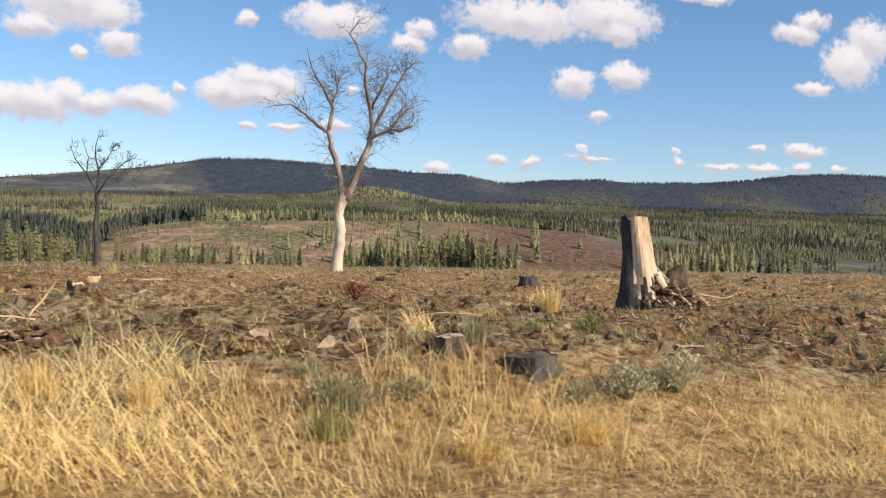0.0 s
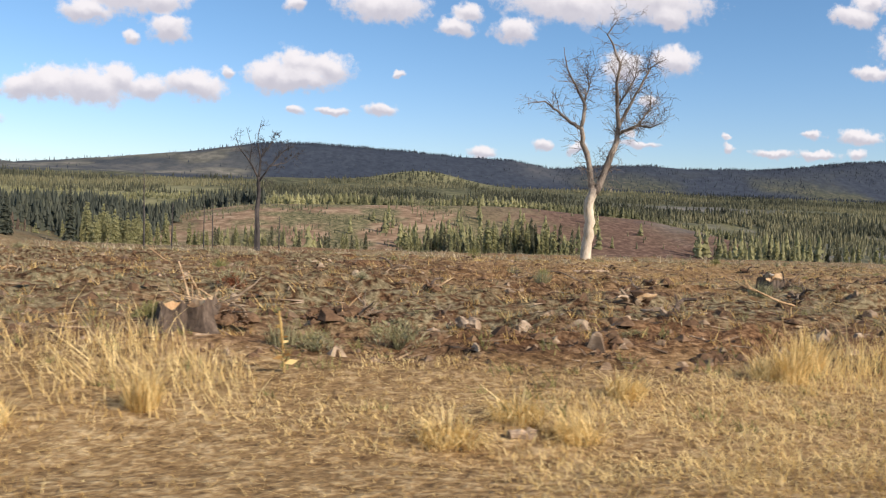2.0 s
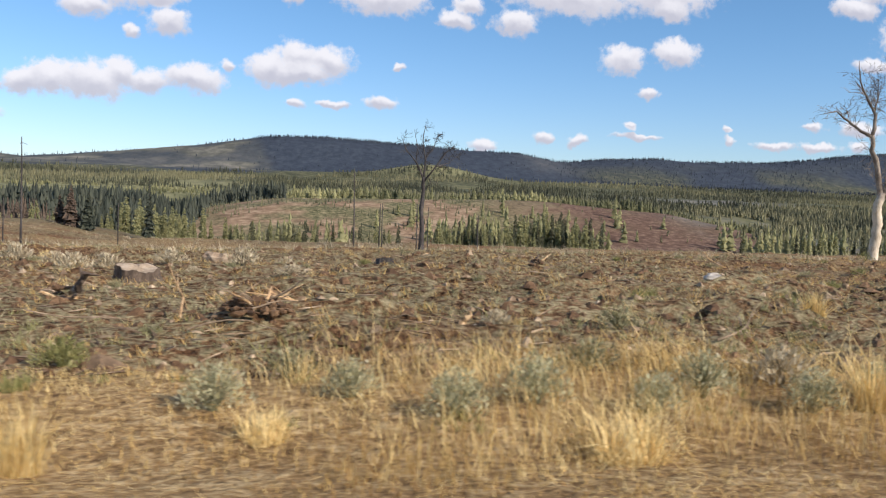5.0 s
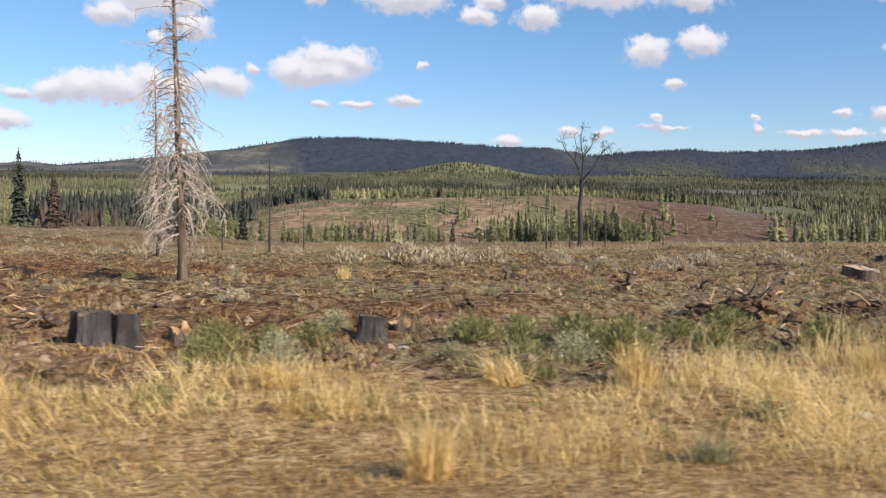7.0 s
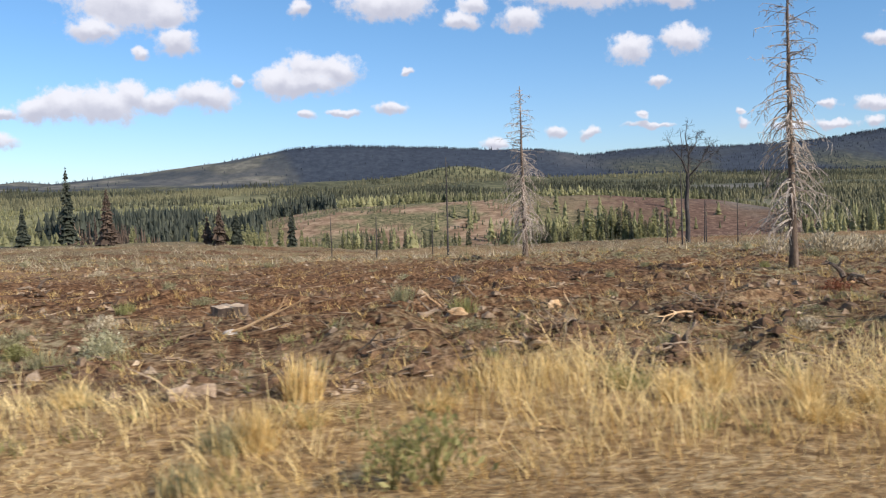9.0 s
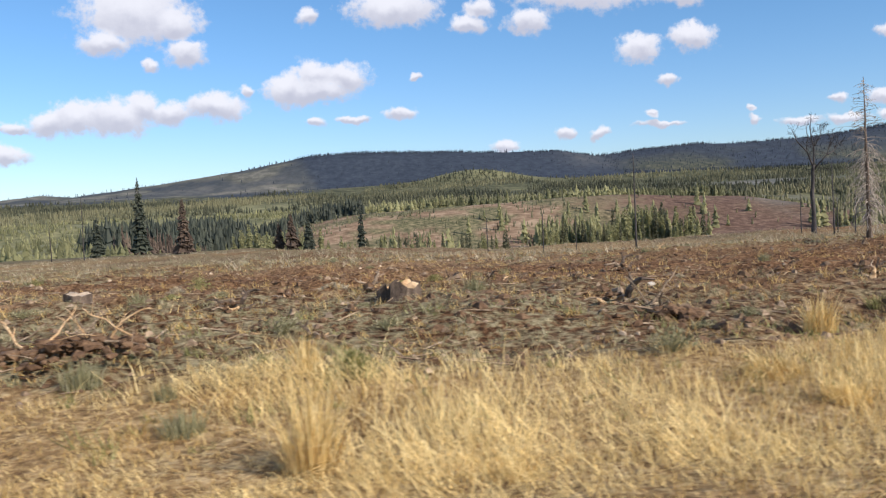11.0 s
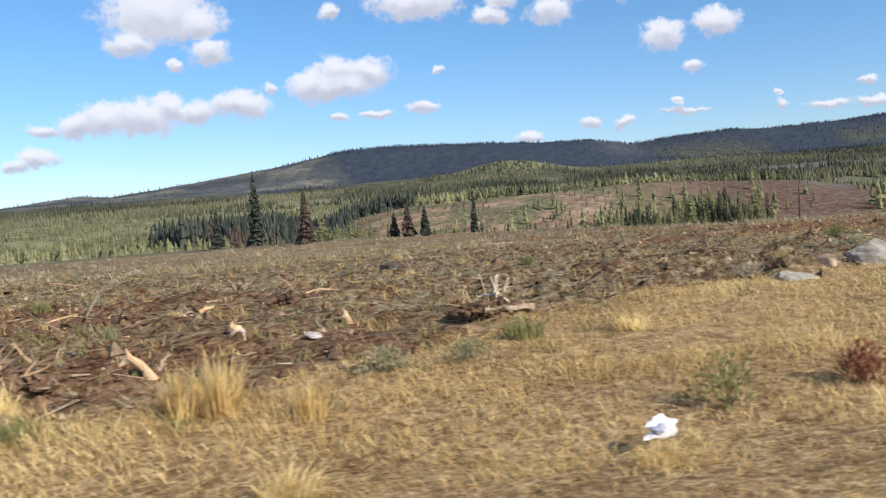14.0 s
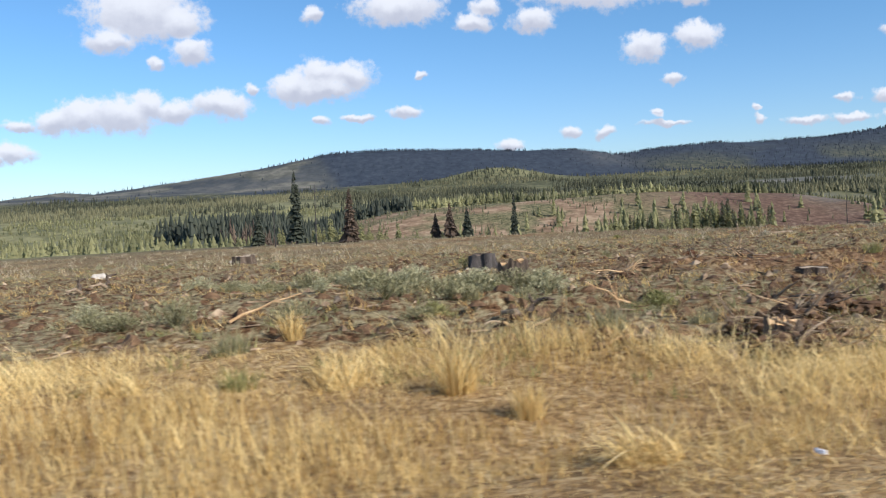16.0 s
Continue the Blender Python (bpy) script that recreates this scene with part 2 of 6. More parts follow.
def ground_material():
    m, n, bsdf = material("ground")
    at = place_of(n)

    def mask(name):
        return attribute(n, name)

    wide, mid, grain, crumb = (n.noise(at, s, d, 0.62) for s, d in ((0.035, 4.0), (0.55, 6.0), (5.0, 6.0), (22.0, 4.0)))
    fleck = n.noise(at, 11.0, 5.0, 0.7)
    tone = n.math("MULTIPLY_ADD", fleck, 0.55, n.math("MULTIPLY_ADD", grain, 0.42, n.math("MULTIPLY", mid, 0.16)))
    soil = n.ramp(tone, (0.46, (0.026, 0.014, 0.008)), (0.56, (0.128, 0.068, 0.033)), (0.68, (0.330, 0.205, 0.110)))
    dust = n.ramp(tone, (0.45, (0.060, 0.036, 0.019)), (0.56, (0.215, 0.136, 0.072)), (0.68, (0.42, 0.295, 0.175)))
    soil = n.mix(n.step(wide, 0.50, 0.68), soil, dust)
    weed = n.ramp(tone, (0.44, (0.050, 0.044, 0.024)), (0.56, (0.175, 0.150, 0.084)), (0.68, (0.35, 0.302, 0.182)))
    thatch = n.ramp(tone, (0.44, (0.12, 0.072, 0.034)), (0.56, (0.30, 0.198, 0.090)), (0.69, (0.54, 0.410, 0.220)))
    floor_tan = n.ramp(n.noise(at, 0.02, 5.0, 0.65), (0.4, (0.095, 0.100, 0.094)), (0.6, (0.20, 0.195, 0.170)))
    red = n.ramp(n.math("MULTIPLY_ADD", n.noise(at, 0.11, 6.0, 0.7), 0.6, n.math("MULTIPLY", wide, 0.5)),
                 (0.42, (0.120, 0.084, 0.054)), (0.54, (0.235, 0.162, 0.104)), (0.66, (0.37, 0.285, 0.190)))
    floor = n.ramp(n.noise(at, 0.05, 6.0, 0.7), (0.38, (0.046, 0.054, 0.034)), (0.52, (0.088, 0.094, 0.054)), (0.66, (0.165, 0.160, 0.092)))
    base = n.mix(n.math("MULTIPLY", mask("weed"), n.step(grain, 0.40, 0.58)), soil, weed)
    base = n.mix(mask("thatch"), base, thatch)
    red = n.mix(mask("burn"), red, n.ramp(n.noise(at, 0.16, 6.0, 0.7), (0.40, (0.078, 0.048, 0.036)), (0.55, (0.150, 0.098, 0.070)), (0.70, (0.25, 0.185, 0.135))))
    scrub = n.ramp(n.noise(at, 0.22, 6.0, 0.7), (0.40, (0.060, 0.066, 0.034)), (0.53, (0.160, 0.150, 0.080)), (0.66, (0.30, 0.255, 0.150)))
    red = n.mix(mask("scrub"), red, scrub)
    base = n.mix(mask("redhill"), base, red)
    base = n.mix(mask("woodland"), base, floor)
    # Blue distance haze and cloud shade on the ridge are mixed into this colour.
    hazed_canopy = n.ramp(n.noise(at, 0.045, 6.0, 0.72), (0.36, (0.027, 0.037, 0.054)), (0.52, (0.037, 0.050, 0.070)), (0.70, (0.053, 0.067, 0.086)))
    base = n.mix(mask("ridgewood"), base, hazed_canopy)
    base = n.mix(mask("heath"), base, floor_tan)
    meadow = n.ramp(n.noise(at, 0.03, 5.0, 0.65), (0.4, (0.125, 0.132, 0.070)), (0.6, (0.245, 0.240, 0.125)))
    base = n.mix(mask("meadow"), base, meadow)
    n.put(bsdf.inputs["Base Color"], base)
    bsdf.inputs["Roughness"].default_value = 0.95
    bsdf.inputs["Specular IOR Level"].default_value = 0.1
    bumped(n, bsdf, n.math("MULTIPLY_ADD", crumb, 0.35, n.math("MULTIPLY", grain, 0.9)), 0.9, 0.10, mask("close"))
    return m


MAT_GROUND = ground_material()
MAT_ASPHALT = rough_material("asphalt", (0.03, 0.03, 0.031), (0.05, 0.05, 0.05), (0.085, 0.083, 0.08), 6.0, 0.3, 0.01, local=False, vary=0)
MAT_LINE = rough_material("road_paint", (0.5, 0.5, 0.48), (0.68, 0.68, 0.65), (0.78, 0.78, 0.75), 8.0, 0.2, 0.005, local=False, vary=0)
MAT_STRAW = leaf_material("straw_grass", (0.27, 0.152, 0.052), (0.61, 0.432, 0.160), (0.92, 0.755, 0.375), 0.35, 0.5, 0.6)
MAT_WEED = leaf_material("grey_green_leaf", (0.145, 0.142, 0.070), (0.30, 0.288, 0.155), (0.50, 0.468, 0.29), 0.25, 0.7)
MAT_GREEN = leaf_material("green_leaf", (0.125, 0.130, 0.042), (0.280, 0.278, 0.105), (0.46, 0.44, 0.195), 0.3, 0.6)
MAT_PALE = leaf_material("pale_dry_leaf", (0.27, 0.22, 0.135), (0.50, 0.43, 0.29), (0.75, 0.68, 0.50), 0.25, 0.7)
MAT_RUST = leaf_material("rusty_leaf", (0.12, 0.045, 0.022), (0.26, 0.10, 0.05), (0.42, 0.23, 0.12), 0.25, 0.7)
MAT_NEEDLE = leaf_material("conifer_needles", (0.056, 0.066, 0.046), (0.142, 0.148, 0.090), (0.28, 0.272, 0.155), 0.45, 0.7)
MAT_NEEDLE_LIGHT = leaf_material("light_needles", (0.140, 0.150, 0.076), (0.325, 0.325, 0.165), (0.50, 0.49, 0.26), 0.5, 0.7)
# Needle tones carry the same haze blue and cloud shade as the ridge ground.
MAT_RIDGE = leaf_material("hazed_ridge_needles", (0.027, 0.037, 0.052), (0.039, 0.052, 0.070), (0.058, 0.072, 0.086), 0.1, 0.8)
# Own dark green of the edge conifers; paints cloud shade on the hollow's wood.
MAT_NEEDLE_DARK = leaf_material("dark_and_shaded_needles", (0.026, 0.035, 0.028), (0.058, 0.070, 0.052), (0.115, 0.125, 0.080), 0.2, 0.7)
MAT_NEEDLE_DEAD = leaf_material("dead_needles", (0.05, 0.036, 0.028), (0.105, 0.078, 0.058), (0.18, 0.14, 0.10), 0.1, 0.8)
MAT_SHED = shed_bark_material()
MAT_BARK_PALE = rough_material("weathered_wood", (0.10, 0.072, 0.05), (0.62, 0.54, 0.40), (0.84, 0.77, 0.62), 1.9, 0.7, 0.03, stretch=(1, 1, 0.35))
MAT_BARK_GREY = rough_material("grey_snag_wood", (0.050, 0.042, 0.036), (0.17, 0.143, 0.117), (0.38, 0.335, 0.275), 2.0, 0.7, 0.03, stretch=(1, 1, 0.3))
MAT_PINE = rough_material("dead_pine_bark", (0.045, 0.032, 0.023), (0.130, 0.096, 0.070), (0.29, 0.235, 0.18), 3.0, 0.8, 0.03, stretch=(1, 1, 0.3))
MAT_BOUGH = rough_material("dead_bough", (0.17, 0.142, 0.112), (0.35, 0.300, 0.245), (0.55, 0.50, 0.425), 3.0, 0.4, 0.01)
MAT_BARK_DARK = rough_material("burnt_bark", (0.020, 0.019, 0.019), (0.052, 0.048, 0.047), (0.125, 0.112, 0.103), 2.5, 0.9, 0.04, stretch=(1, 1, 0.35))
MAT_BARK = rough_material("stump_bark", (0.028, 0.021, 0.016), (0.085, 0.064, 0.048), (0.20, 0.155, 0.115), 5.0, 0.9, 0.04, stretch=(1, 1, 0.25))
MAT_CUT = rough_material("cut_wood", (0.20, 0.155, 0.11), (0.37, 0.30, 0.22), (0.55, 0.48, 0.38), 3.0, 0.3, 0.01)
MAT_SPLINT = rough_material("split_wood", (0.22, 0.125, 0.06), (0.47, 0.315, 0.165), (0.70, 0.54, 0.34), 4.0, 0.8, 0.02, stretch=(1, 1, 0.18))
MAT_ROTTEN = rough_material("rotten_wood", (0.10, 0.040, 0.018), (0.30, 0.130, 0.050), (0.50, 0.27, 0.12), 9.0, 0.9, 0.03)
MAT_TORN = rough_material("torn_trunk_wood", (0.20, 0.125, 0.07), (0.56, 0.42, 0.27), (0.80, 0.66, 0.48), 3.0, 0.9, 0.03, stretch=(1, 1, 0.16))
MAT_RABBIT = leaf_material("pale_green_leaf", (0.22, 0.215, 0.115), (0.46, 0.45, 0.27), (0.70, 0.68, 0.48), 0.25, 0.7)
MAT_LOG = rough_material("weathered_log", (0.10, 0.072, 0.048), (0.28, 0.21, 0.14), (0.52, 0.42, 0.30), 3.5, 0.9, 0.02)
MAT_BRANCH = rough_material("dry_branch", (0.075, 0.052, 0.035), (0.20, 0.150, 0.10), (0.40, 0.32, 0.225), 5.0, 0.6, 0.01)
MAT_CHIP = rough_material("bark_litter", (0.045, 0.030, 0.020), (0.185, 0.130, 0.082), (0.56, 0.45, 0.31), 1.1, 0.5, 0.01, local=False, vary=0)
MAT_CLOD = rough_material("soil_clod", (0.038, 0.022, 0.013), (0.105, 0.062, 0.034), (0.235, 0.152, 0.086), 3.0, 0.8, 0.02, local=False, vary=0)
MAT_ROCK = rough_material("pale_granite", (0.10, 0.090, 0.072), (0.34, 0.315, 0.255), (0.50, 0.47, 0.385), 3.6, 1.0, 0.06)
MAT_STONE = rough_material("light_stone", (0.24, 0.215, 0.18), (0.42, 0.385, 0.33), (0.60, 0.565, 0.50), 6.0, 0.5, 0.01)
MAT_PLASTIC = rough_material("white_plastic", (0.72, 0.73, 0.76), (0.80, 0.80, 0.82), (0.84, 0.84, 0.85), 9.0, 0.2, 0.004, rough=0.4)
MAT_PLASTIC_BLUE = rough_material("grey_blue_print", (0.16, 0.18, 0.26), (0.26, 0.28, 0.36), (0.42, 0.44, 0.5), 9.0, 0.2, 0.004, rough=0.4)

# ---- the lie of the land ----


def lattice(ix, iy, seed):
    h = (ix.astype(np.int64) * 374761393 + iy.astype(np.int64) * 668265263 + seed * 974634777) & 0x7FFFFFFF
    h = ((h ^ (h >> 13)) * 1274126177) & 0x7FFFFFFF
    return ((h ^ (h >> 16)) & 0xFFFF) / 65535.0


def bumps(x, y, size, octaves=4, seed=1, gain=0.5):
    """Rolling noise between -1 and 1 with bumps about size metres apart."""
    x, y = np.asarray(x, float) / size, np.asarray(y, float) / size
    total, power, most = np.zeros(np.broadcast(x, y).shape), 1.0, 0.0
    for o in range(octaves):
        ix, iy = np.floor(x), np.floor(y)
        fx, fy = x - ix, y - iy
        fx, fy = fx * fx * (3 - 2 * fx), fy * fy * (3 - 2 * fy)
        a = lattice(ix, iy, seed + o) * (1 - fx) + lattice(ix + 1, iy, seed + o) * fx
        b = lattice(ix, iy + 1, seed + o) * (1 - fx) + lattice(ix + 1, iy + 1, seed + o) * fx
        total += power * (2 * (a * (1 - fy) + b * fy) - 1)
        most += power
        x, y, power = x * 2.03 + 11.3, y * 2.03 + 5.7, power * gain
    return total / most


def ease(v, lo, hi):
    t = np.clip((np.asarray(v, float) - lo) / (hi - lo), 0, 1)
    return t * t * (3 - 2 * t)


RIDGE_X = [-3000, -1300, -1091, -966, -860, -622, -341, -111, 82, 220, 400, 613, 750, 895, 1028, 1267, 1468, 1698, 1934, 2127, 2326, 4000]
RIDGE_Z = [40, 60, 84, 97, 84, 110, 144, 181, 188, 182, 174, 166, 164, 141, 152, 167, 161, 168, 190, 217, 230, 200]
KNOLL_X = [-400, -175, -136, -114, -66, -41, 52, 174, 250, 304, 380, 430, 465, 600]
KNOLL_Z = [-38, -36, -26, -17, -8, -5, -2, 0, 0, -4, -8, -17, -27, -34]
NEAR_Y = [-4000, -60, -9, -5.6, 3.0, 4.4, 6.5, 9, 14, 18, 23, 32, 41, 56, 80, 105, 120]
NEAR_Z = [-6, 0.0, 0.1, 0.45, 0.45, 0.15, -0.1, 0.03, 0.22, 0.22, -0.1, -0.5, -0.75, -1.5, -2.4, -3.4, -4.1]


VERGE_X = [-150, -142, -138, -136, -134.6, -132.6, -130, -128, -126, -123.6, -120.4, -117, -114, -103, -101, -99.5, -96, -88, -79, -76.6, -74, -71, -68, -64.3, -62.8, -61, -58, -55.4, -53, -50, -46, -40, -30, -26, -23, -20, -16, -12.6, -10, -4, -2, 0.4, 5.4, 20]
VERGE_Y = [11.5, 11.9, 10.7, 10.0, 8.6, 9.4, 10.9, 11.1, 10.2, 9.2, 9.4, 11.8, 13.6, 13.6, 11.2, 9.9, 9.7, 10.2, 10.9, 10.0, 8.7, 9.4, 9.0, 9.0, 10.6, 9.8, 8.8, 9.4, 8.7, 10.0, 10.6, 9.6, 9.5, 9.5, 9.1, 10.2, 10.8, 10.4, 9.9, 10.0, 9.5, 8.3, 8.4, 9.0]


def verge_edge(x):
    """How far from the road the tall dry grass goes."""
    return np.interp(x, VERGE_X, VERGE_Y) + 0.45 * bumps(x, 0 * np.asarray(x, float), 2.6, 3, 21)


def weed_cover(x, y):
    """Where grey-green weeds have come back over the bare soil: high where thick."""
    back = 0.28 * ease(-x, 14, 22) * (1 - ease(-x, 38, 46)) + 0.30 * ease(-x, 98, 125) - 0.16 * ease(-x, 58, 66) * (1 - ease(-x, 86, 94))
    return bumps(x * 0.6, y, 7.0, 4, 101) + 0.30 * ease(y, 25, 70) + back


def smooth_height(x, y):
    x, y = np.broadcast_arrays(np.asarray(x, float), np.asarray(y, float))
    near = np.interp(y, NEAR_Y, NEAR_Z) - 1.5 * ease(x, -92, -58) * ease(y, 38, 105)
    near = near - 0.32 * ease(-x, 31, 42) * (1 - ease(-x, 79, 93)) * ease(y, 8, 12.5)
    near = near + 0.60 * np.exp(-(((x - 3.0) / 4.5) ** 2) - ((y - 8.9) / 1.5) ** 2) - 0.32 * np.exp(-(((x - 9.1) / 3.0) ** 2) - ((y - 18.0) / 2.2) ** 2)
    edge = -9.0 - 9.0 * ease(x, -115, -55)
    knoll = np.interp(x, KNOLL_X, KNOLL_Z)
    ridge = np.interp(x, RIDGE_X, RIDGE_Z)
    green = 36 * np.exp(-(((x - 360) / 150) ** 2))
    floor = -37 + 19 * ease(-x, 118, 190)
    rows = [(120, -4.1 - 1.5 * ease(x, -92, -58)), (270, edge), (480, floor), (640, floor), (890, np.maximum(knoll, floor)), (1050, np.minimum(knoll, -8)), (1350, -4 + 0 * x),
            (1800, 18 + 0 * x), (2150, 34 + 0.4 * green), (2400, 58 + green), (2550, 62 + 0.4 * green), (2900, ridge), (3700, ridge - 70), (4900, 0 * x)]
    z = near
    for (y0, z0), (y1, z1) in zip(rows, rows[1:]):
        z = np.where(y > y0, z0 + (z1 - z0) * ease(y, y0, y1), z)
    return z


def height(x, y):
    """Smooth lie of the land, with the ruts, clods and swells on it."""
    x, y = np.broadcast_arrays(np.asarray(x, float), np.asarray(y, float))
    field = ease(y, verge_edge(x) - 1.2, verge_edge(x) + 1.5) * (1 - 0.8 * ease(y, 120, 300))
    off_road = ease(y, 3.2, 4.6) + ease(-y, 6, 9)
    z = smooth_height(x, y) + 0.05 * off_road * bumps(x, y, 1.1, 3, 31)
    rut = 1 - np.abs(bumps(x * 0.35 + y * 0.1, y, 1.6, 3, 41))
    lumps = np.abs(bumps(x, y, 0.9, 3, 62, 0.65))
    z = z + field * (0.24 * bumps(x, y, 2.2, 4, 51) + 0.26 * (rut - 0.75) + 0.50 * (lumps - 0.25) * ease(bumps(x, y, 4.0, 2, 63), -0.5, 0.3))
    z = z + 0.45 * ease(y, 45, 120) * (1 - ease(y, 240, 330)) * bumps(x, y, 7.0, 3, 64)
    far = ease(y, 300, 700)
    return z + far * (2.2 * bumps(x, y, 90, 5, 71) + 6 * ease(y, 1200, 2500) * bumps(x, y, 330, 4, 81))


def height_at(x, y):
    return float(height(np.array([x]), np.array([y]))[0])


def array_mesh(name, verts, faces, mat, smooth=False, **tags):
    """A mesh from arrays of places and of triangles or quads; tags become one number a corner point."""
    me = bpy.data.meshes.new(name)
    faces = np.asarray(faces, np.int32)
    k = faces.shape[1]
    me.vertices.add(len(verts))
    me.vertices.foreach_set("co", np.asarray(verts, np.float32).ravel())
    me.loops.add(faces.size)
    me.loops.foreach_set("vertex_index", faces.ravel())
    me.polygons.add(len(faces))
    me.polygons.foreach_set("loop_start", np.arange(0, faces.size, k, dtype=np.int32))
    me.polygons.foreach_set("use_smooth", np.full(len(faces), smooth))
    for key, values in tags.items():
        layer = me.attributes.new(key, "FLOAT", "POINT")
        layer.data.foreach_set("value", np.asarray(values, np.float32))
    me.materials.append(mat)
    me.update(calc_edges=True)
    return me


def build_ground():
    rows = [-4500, -2500, -1200, -600, -300, -150, -80, -45, -28, -18, -12, -9, -7.5, -6.2, -5.4, -3, 0, 2.2, 2.9]
    y, gap = 3.3, 0.14
    while y < 4700:
        rows.append(y)
        gap = 0.16 if y < 18 else (y - 18) * 0.0130 + 0.16
        y += min(gap, 30.0)
    ys = np.array(rows)
    u = np.r_[-2.4, -1.9, -1.5, -1.25, -1.1, -1.03, np.linspace(-1, 1, 520), 1.03, 1.1, 1.25, 1.5, 1.9, 2.4]
    U, Y = np.meshgrid(u, ys)
    ahead_y = np.maximum(Y, 0)
    X = -70 + 0.3 * ahead_y + np.clip(U, -1, 1) * (92 + 0.68 * ahead_y) + np.sign(U) * np.maximum(np.abs(U) - 1, 0) * 3000
    Z = height(X, Y)
    nr, nc = X.shape
    i = np.arange(nr * nc).reshape(nr, nc)
    faces = np.stack([i[:-1, :-1], i[:-1, 1:], i[1:, 1:], i[1:, :-1]], -1).reshape(-1, 4)
    x, y = X.ravel(), Y.ravel()
    edge = verge_edge(x) + 0.8 * bumps(x, y, 1.3, 3, 91)
    thatch = np.where(y < 3.0, ease(-y, 5, 7), 1 - ease(y, edge - 0.6, edge + 0.9))
    thatch *= np.where(y < 3, 1, 1 - (0.16 + 0.2 * ease(-x, 62, 70) * (1 - ease(-x, 88, 95))) * ease(bumps(x, y, 2.6, 3, 92), -0.1, 0.35))
    weed = ease(weed_cover(x, y), -0.18, 0.26)
    pale = ease(y, 24, 60) * 0.35 * ease(bumps(x * 0.5, y, 9.0, 3, 111), -0.2, 0.4)
    pale = np.maximum(pale, 0.6 * ease(x, -14, 0) * ease(y, 13, 22) * (1 - 0.5 * ease(y, 70, 110)))
    knoll = ease(y, 300, 520) * (1 - ease(y, 900, 960)) * ease(x, -185, -120) * (1 - ease(x, 440, 520))
    wood = ease(y, 230, 330) * (1 - knoll)
    meadow = 0.6 * ease(bumps(x, y, 160, 3, 121), 0.15, 0.5) * ease(y, 900, 1100) * (1 - 0.8 * ease(x, 500, 800))
    meadow = np.maximum(meadow, 0.9 * ease(-x, 185, 235) * ease(y, 235, 320))
    meadow = np.maximum(meadow, 0.9 * ease(y, 1000, 1120) * ease(40 - x, 0, 140) * (1 - ease(y, 1750, 2000)))
    hump = np.exp(-(((x - 360) / 170) ** 2) - ((y - 2330) / 110) ** 2)
    meadow = np.maximum(hump, meadow * (1 - ease(y, 2000, 2200)))
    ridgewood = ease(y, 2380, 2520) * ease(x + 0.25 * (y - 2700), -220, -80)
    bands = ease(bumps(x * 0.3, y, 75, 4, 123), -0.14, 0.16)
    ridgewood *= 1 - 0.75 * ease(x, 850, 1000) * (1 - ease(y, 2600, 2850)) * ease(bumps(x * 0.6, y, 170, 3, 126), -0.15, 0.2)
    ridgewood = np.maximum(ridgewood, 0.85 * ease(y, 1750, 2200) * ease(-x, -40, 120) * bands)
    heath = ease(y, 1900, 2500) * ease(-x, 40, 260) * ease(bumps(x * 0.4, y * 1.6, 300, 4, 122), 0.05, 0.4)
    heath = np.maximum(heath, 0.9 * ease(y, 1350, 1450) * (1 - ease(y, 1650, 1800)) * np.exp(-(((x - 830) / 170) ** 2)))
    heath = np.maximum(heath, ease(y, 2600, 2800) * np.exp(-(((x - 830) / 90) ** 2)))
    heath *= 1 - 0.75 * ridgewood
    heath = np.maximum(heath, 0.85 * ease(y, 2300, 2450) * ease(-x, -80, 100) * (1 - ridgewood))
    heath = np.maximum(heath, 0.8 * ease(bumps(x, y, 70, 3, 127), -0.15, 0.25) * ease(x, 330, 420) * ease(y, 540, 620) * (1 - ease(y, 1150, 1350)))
    burn = ease(x + 40 * bumps(x, y, 60, 3, 124), 130, 260)
    scrub = ease(bumps(x, y, 38, 4, 125), -0.15, 0.2) * (1 - 0.85 * burn) * ease(x, -150, -60)
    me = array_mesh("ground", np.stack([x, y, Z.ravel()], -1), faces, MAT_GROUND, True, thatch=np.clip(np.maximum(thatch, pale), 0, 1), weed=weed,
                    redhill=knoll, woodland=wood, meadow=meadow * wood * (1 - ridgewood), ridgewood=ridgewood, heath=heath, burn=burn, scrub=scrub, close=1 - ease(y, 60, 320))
    tagged(new("ground", me), "churned brown logged field rising into wooded hills", "ground", kind="structure")


build_ground()

# ---- builders ----
STRAIGHT = Vector((0, 0, 1))


def part(name, data, parent=None, label=""):
    """Links a mesh as one object, under a thing or a part where one is given."""
    ob = new(name, data)
    if parent is not None:
        ob.parent = parent
    if label:
        ob["label"] = label
    return ob


def thing(name, place, label, category, group_name="", turn=0.0, kind=""):
    ob = new(name)
    ob.empty_display_size = 0.2
    ob.matrix_basis = pose(*place, 0, 0, turn)
    return tagged(ob, label, category, group_name, kind)


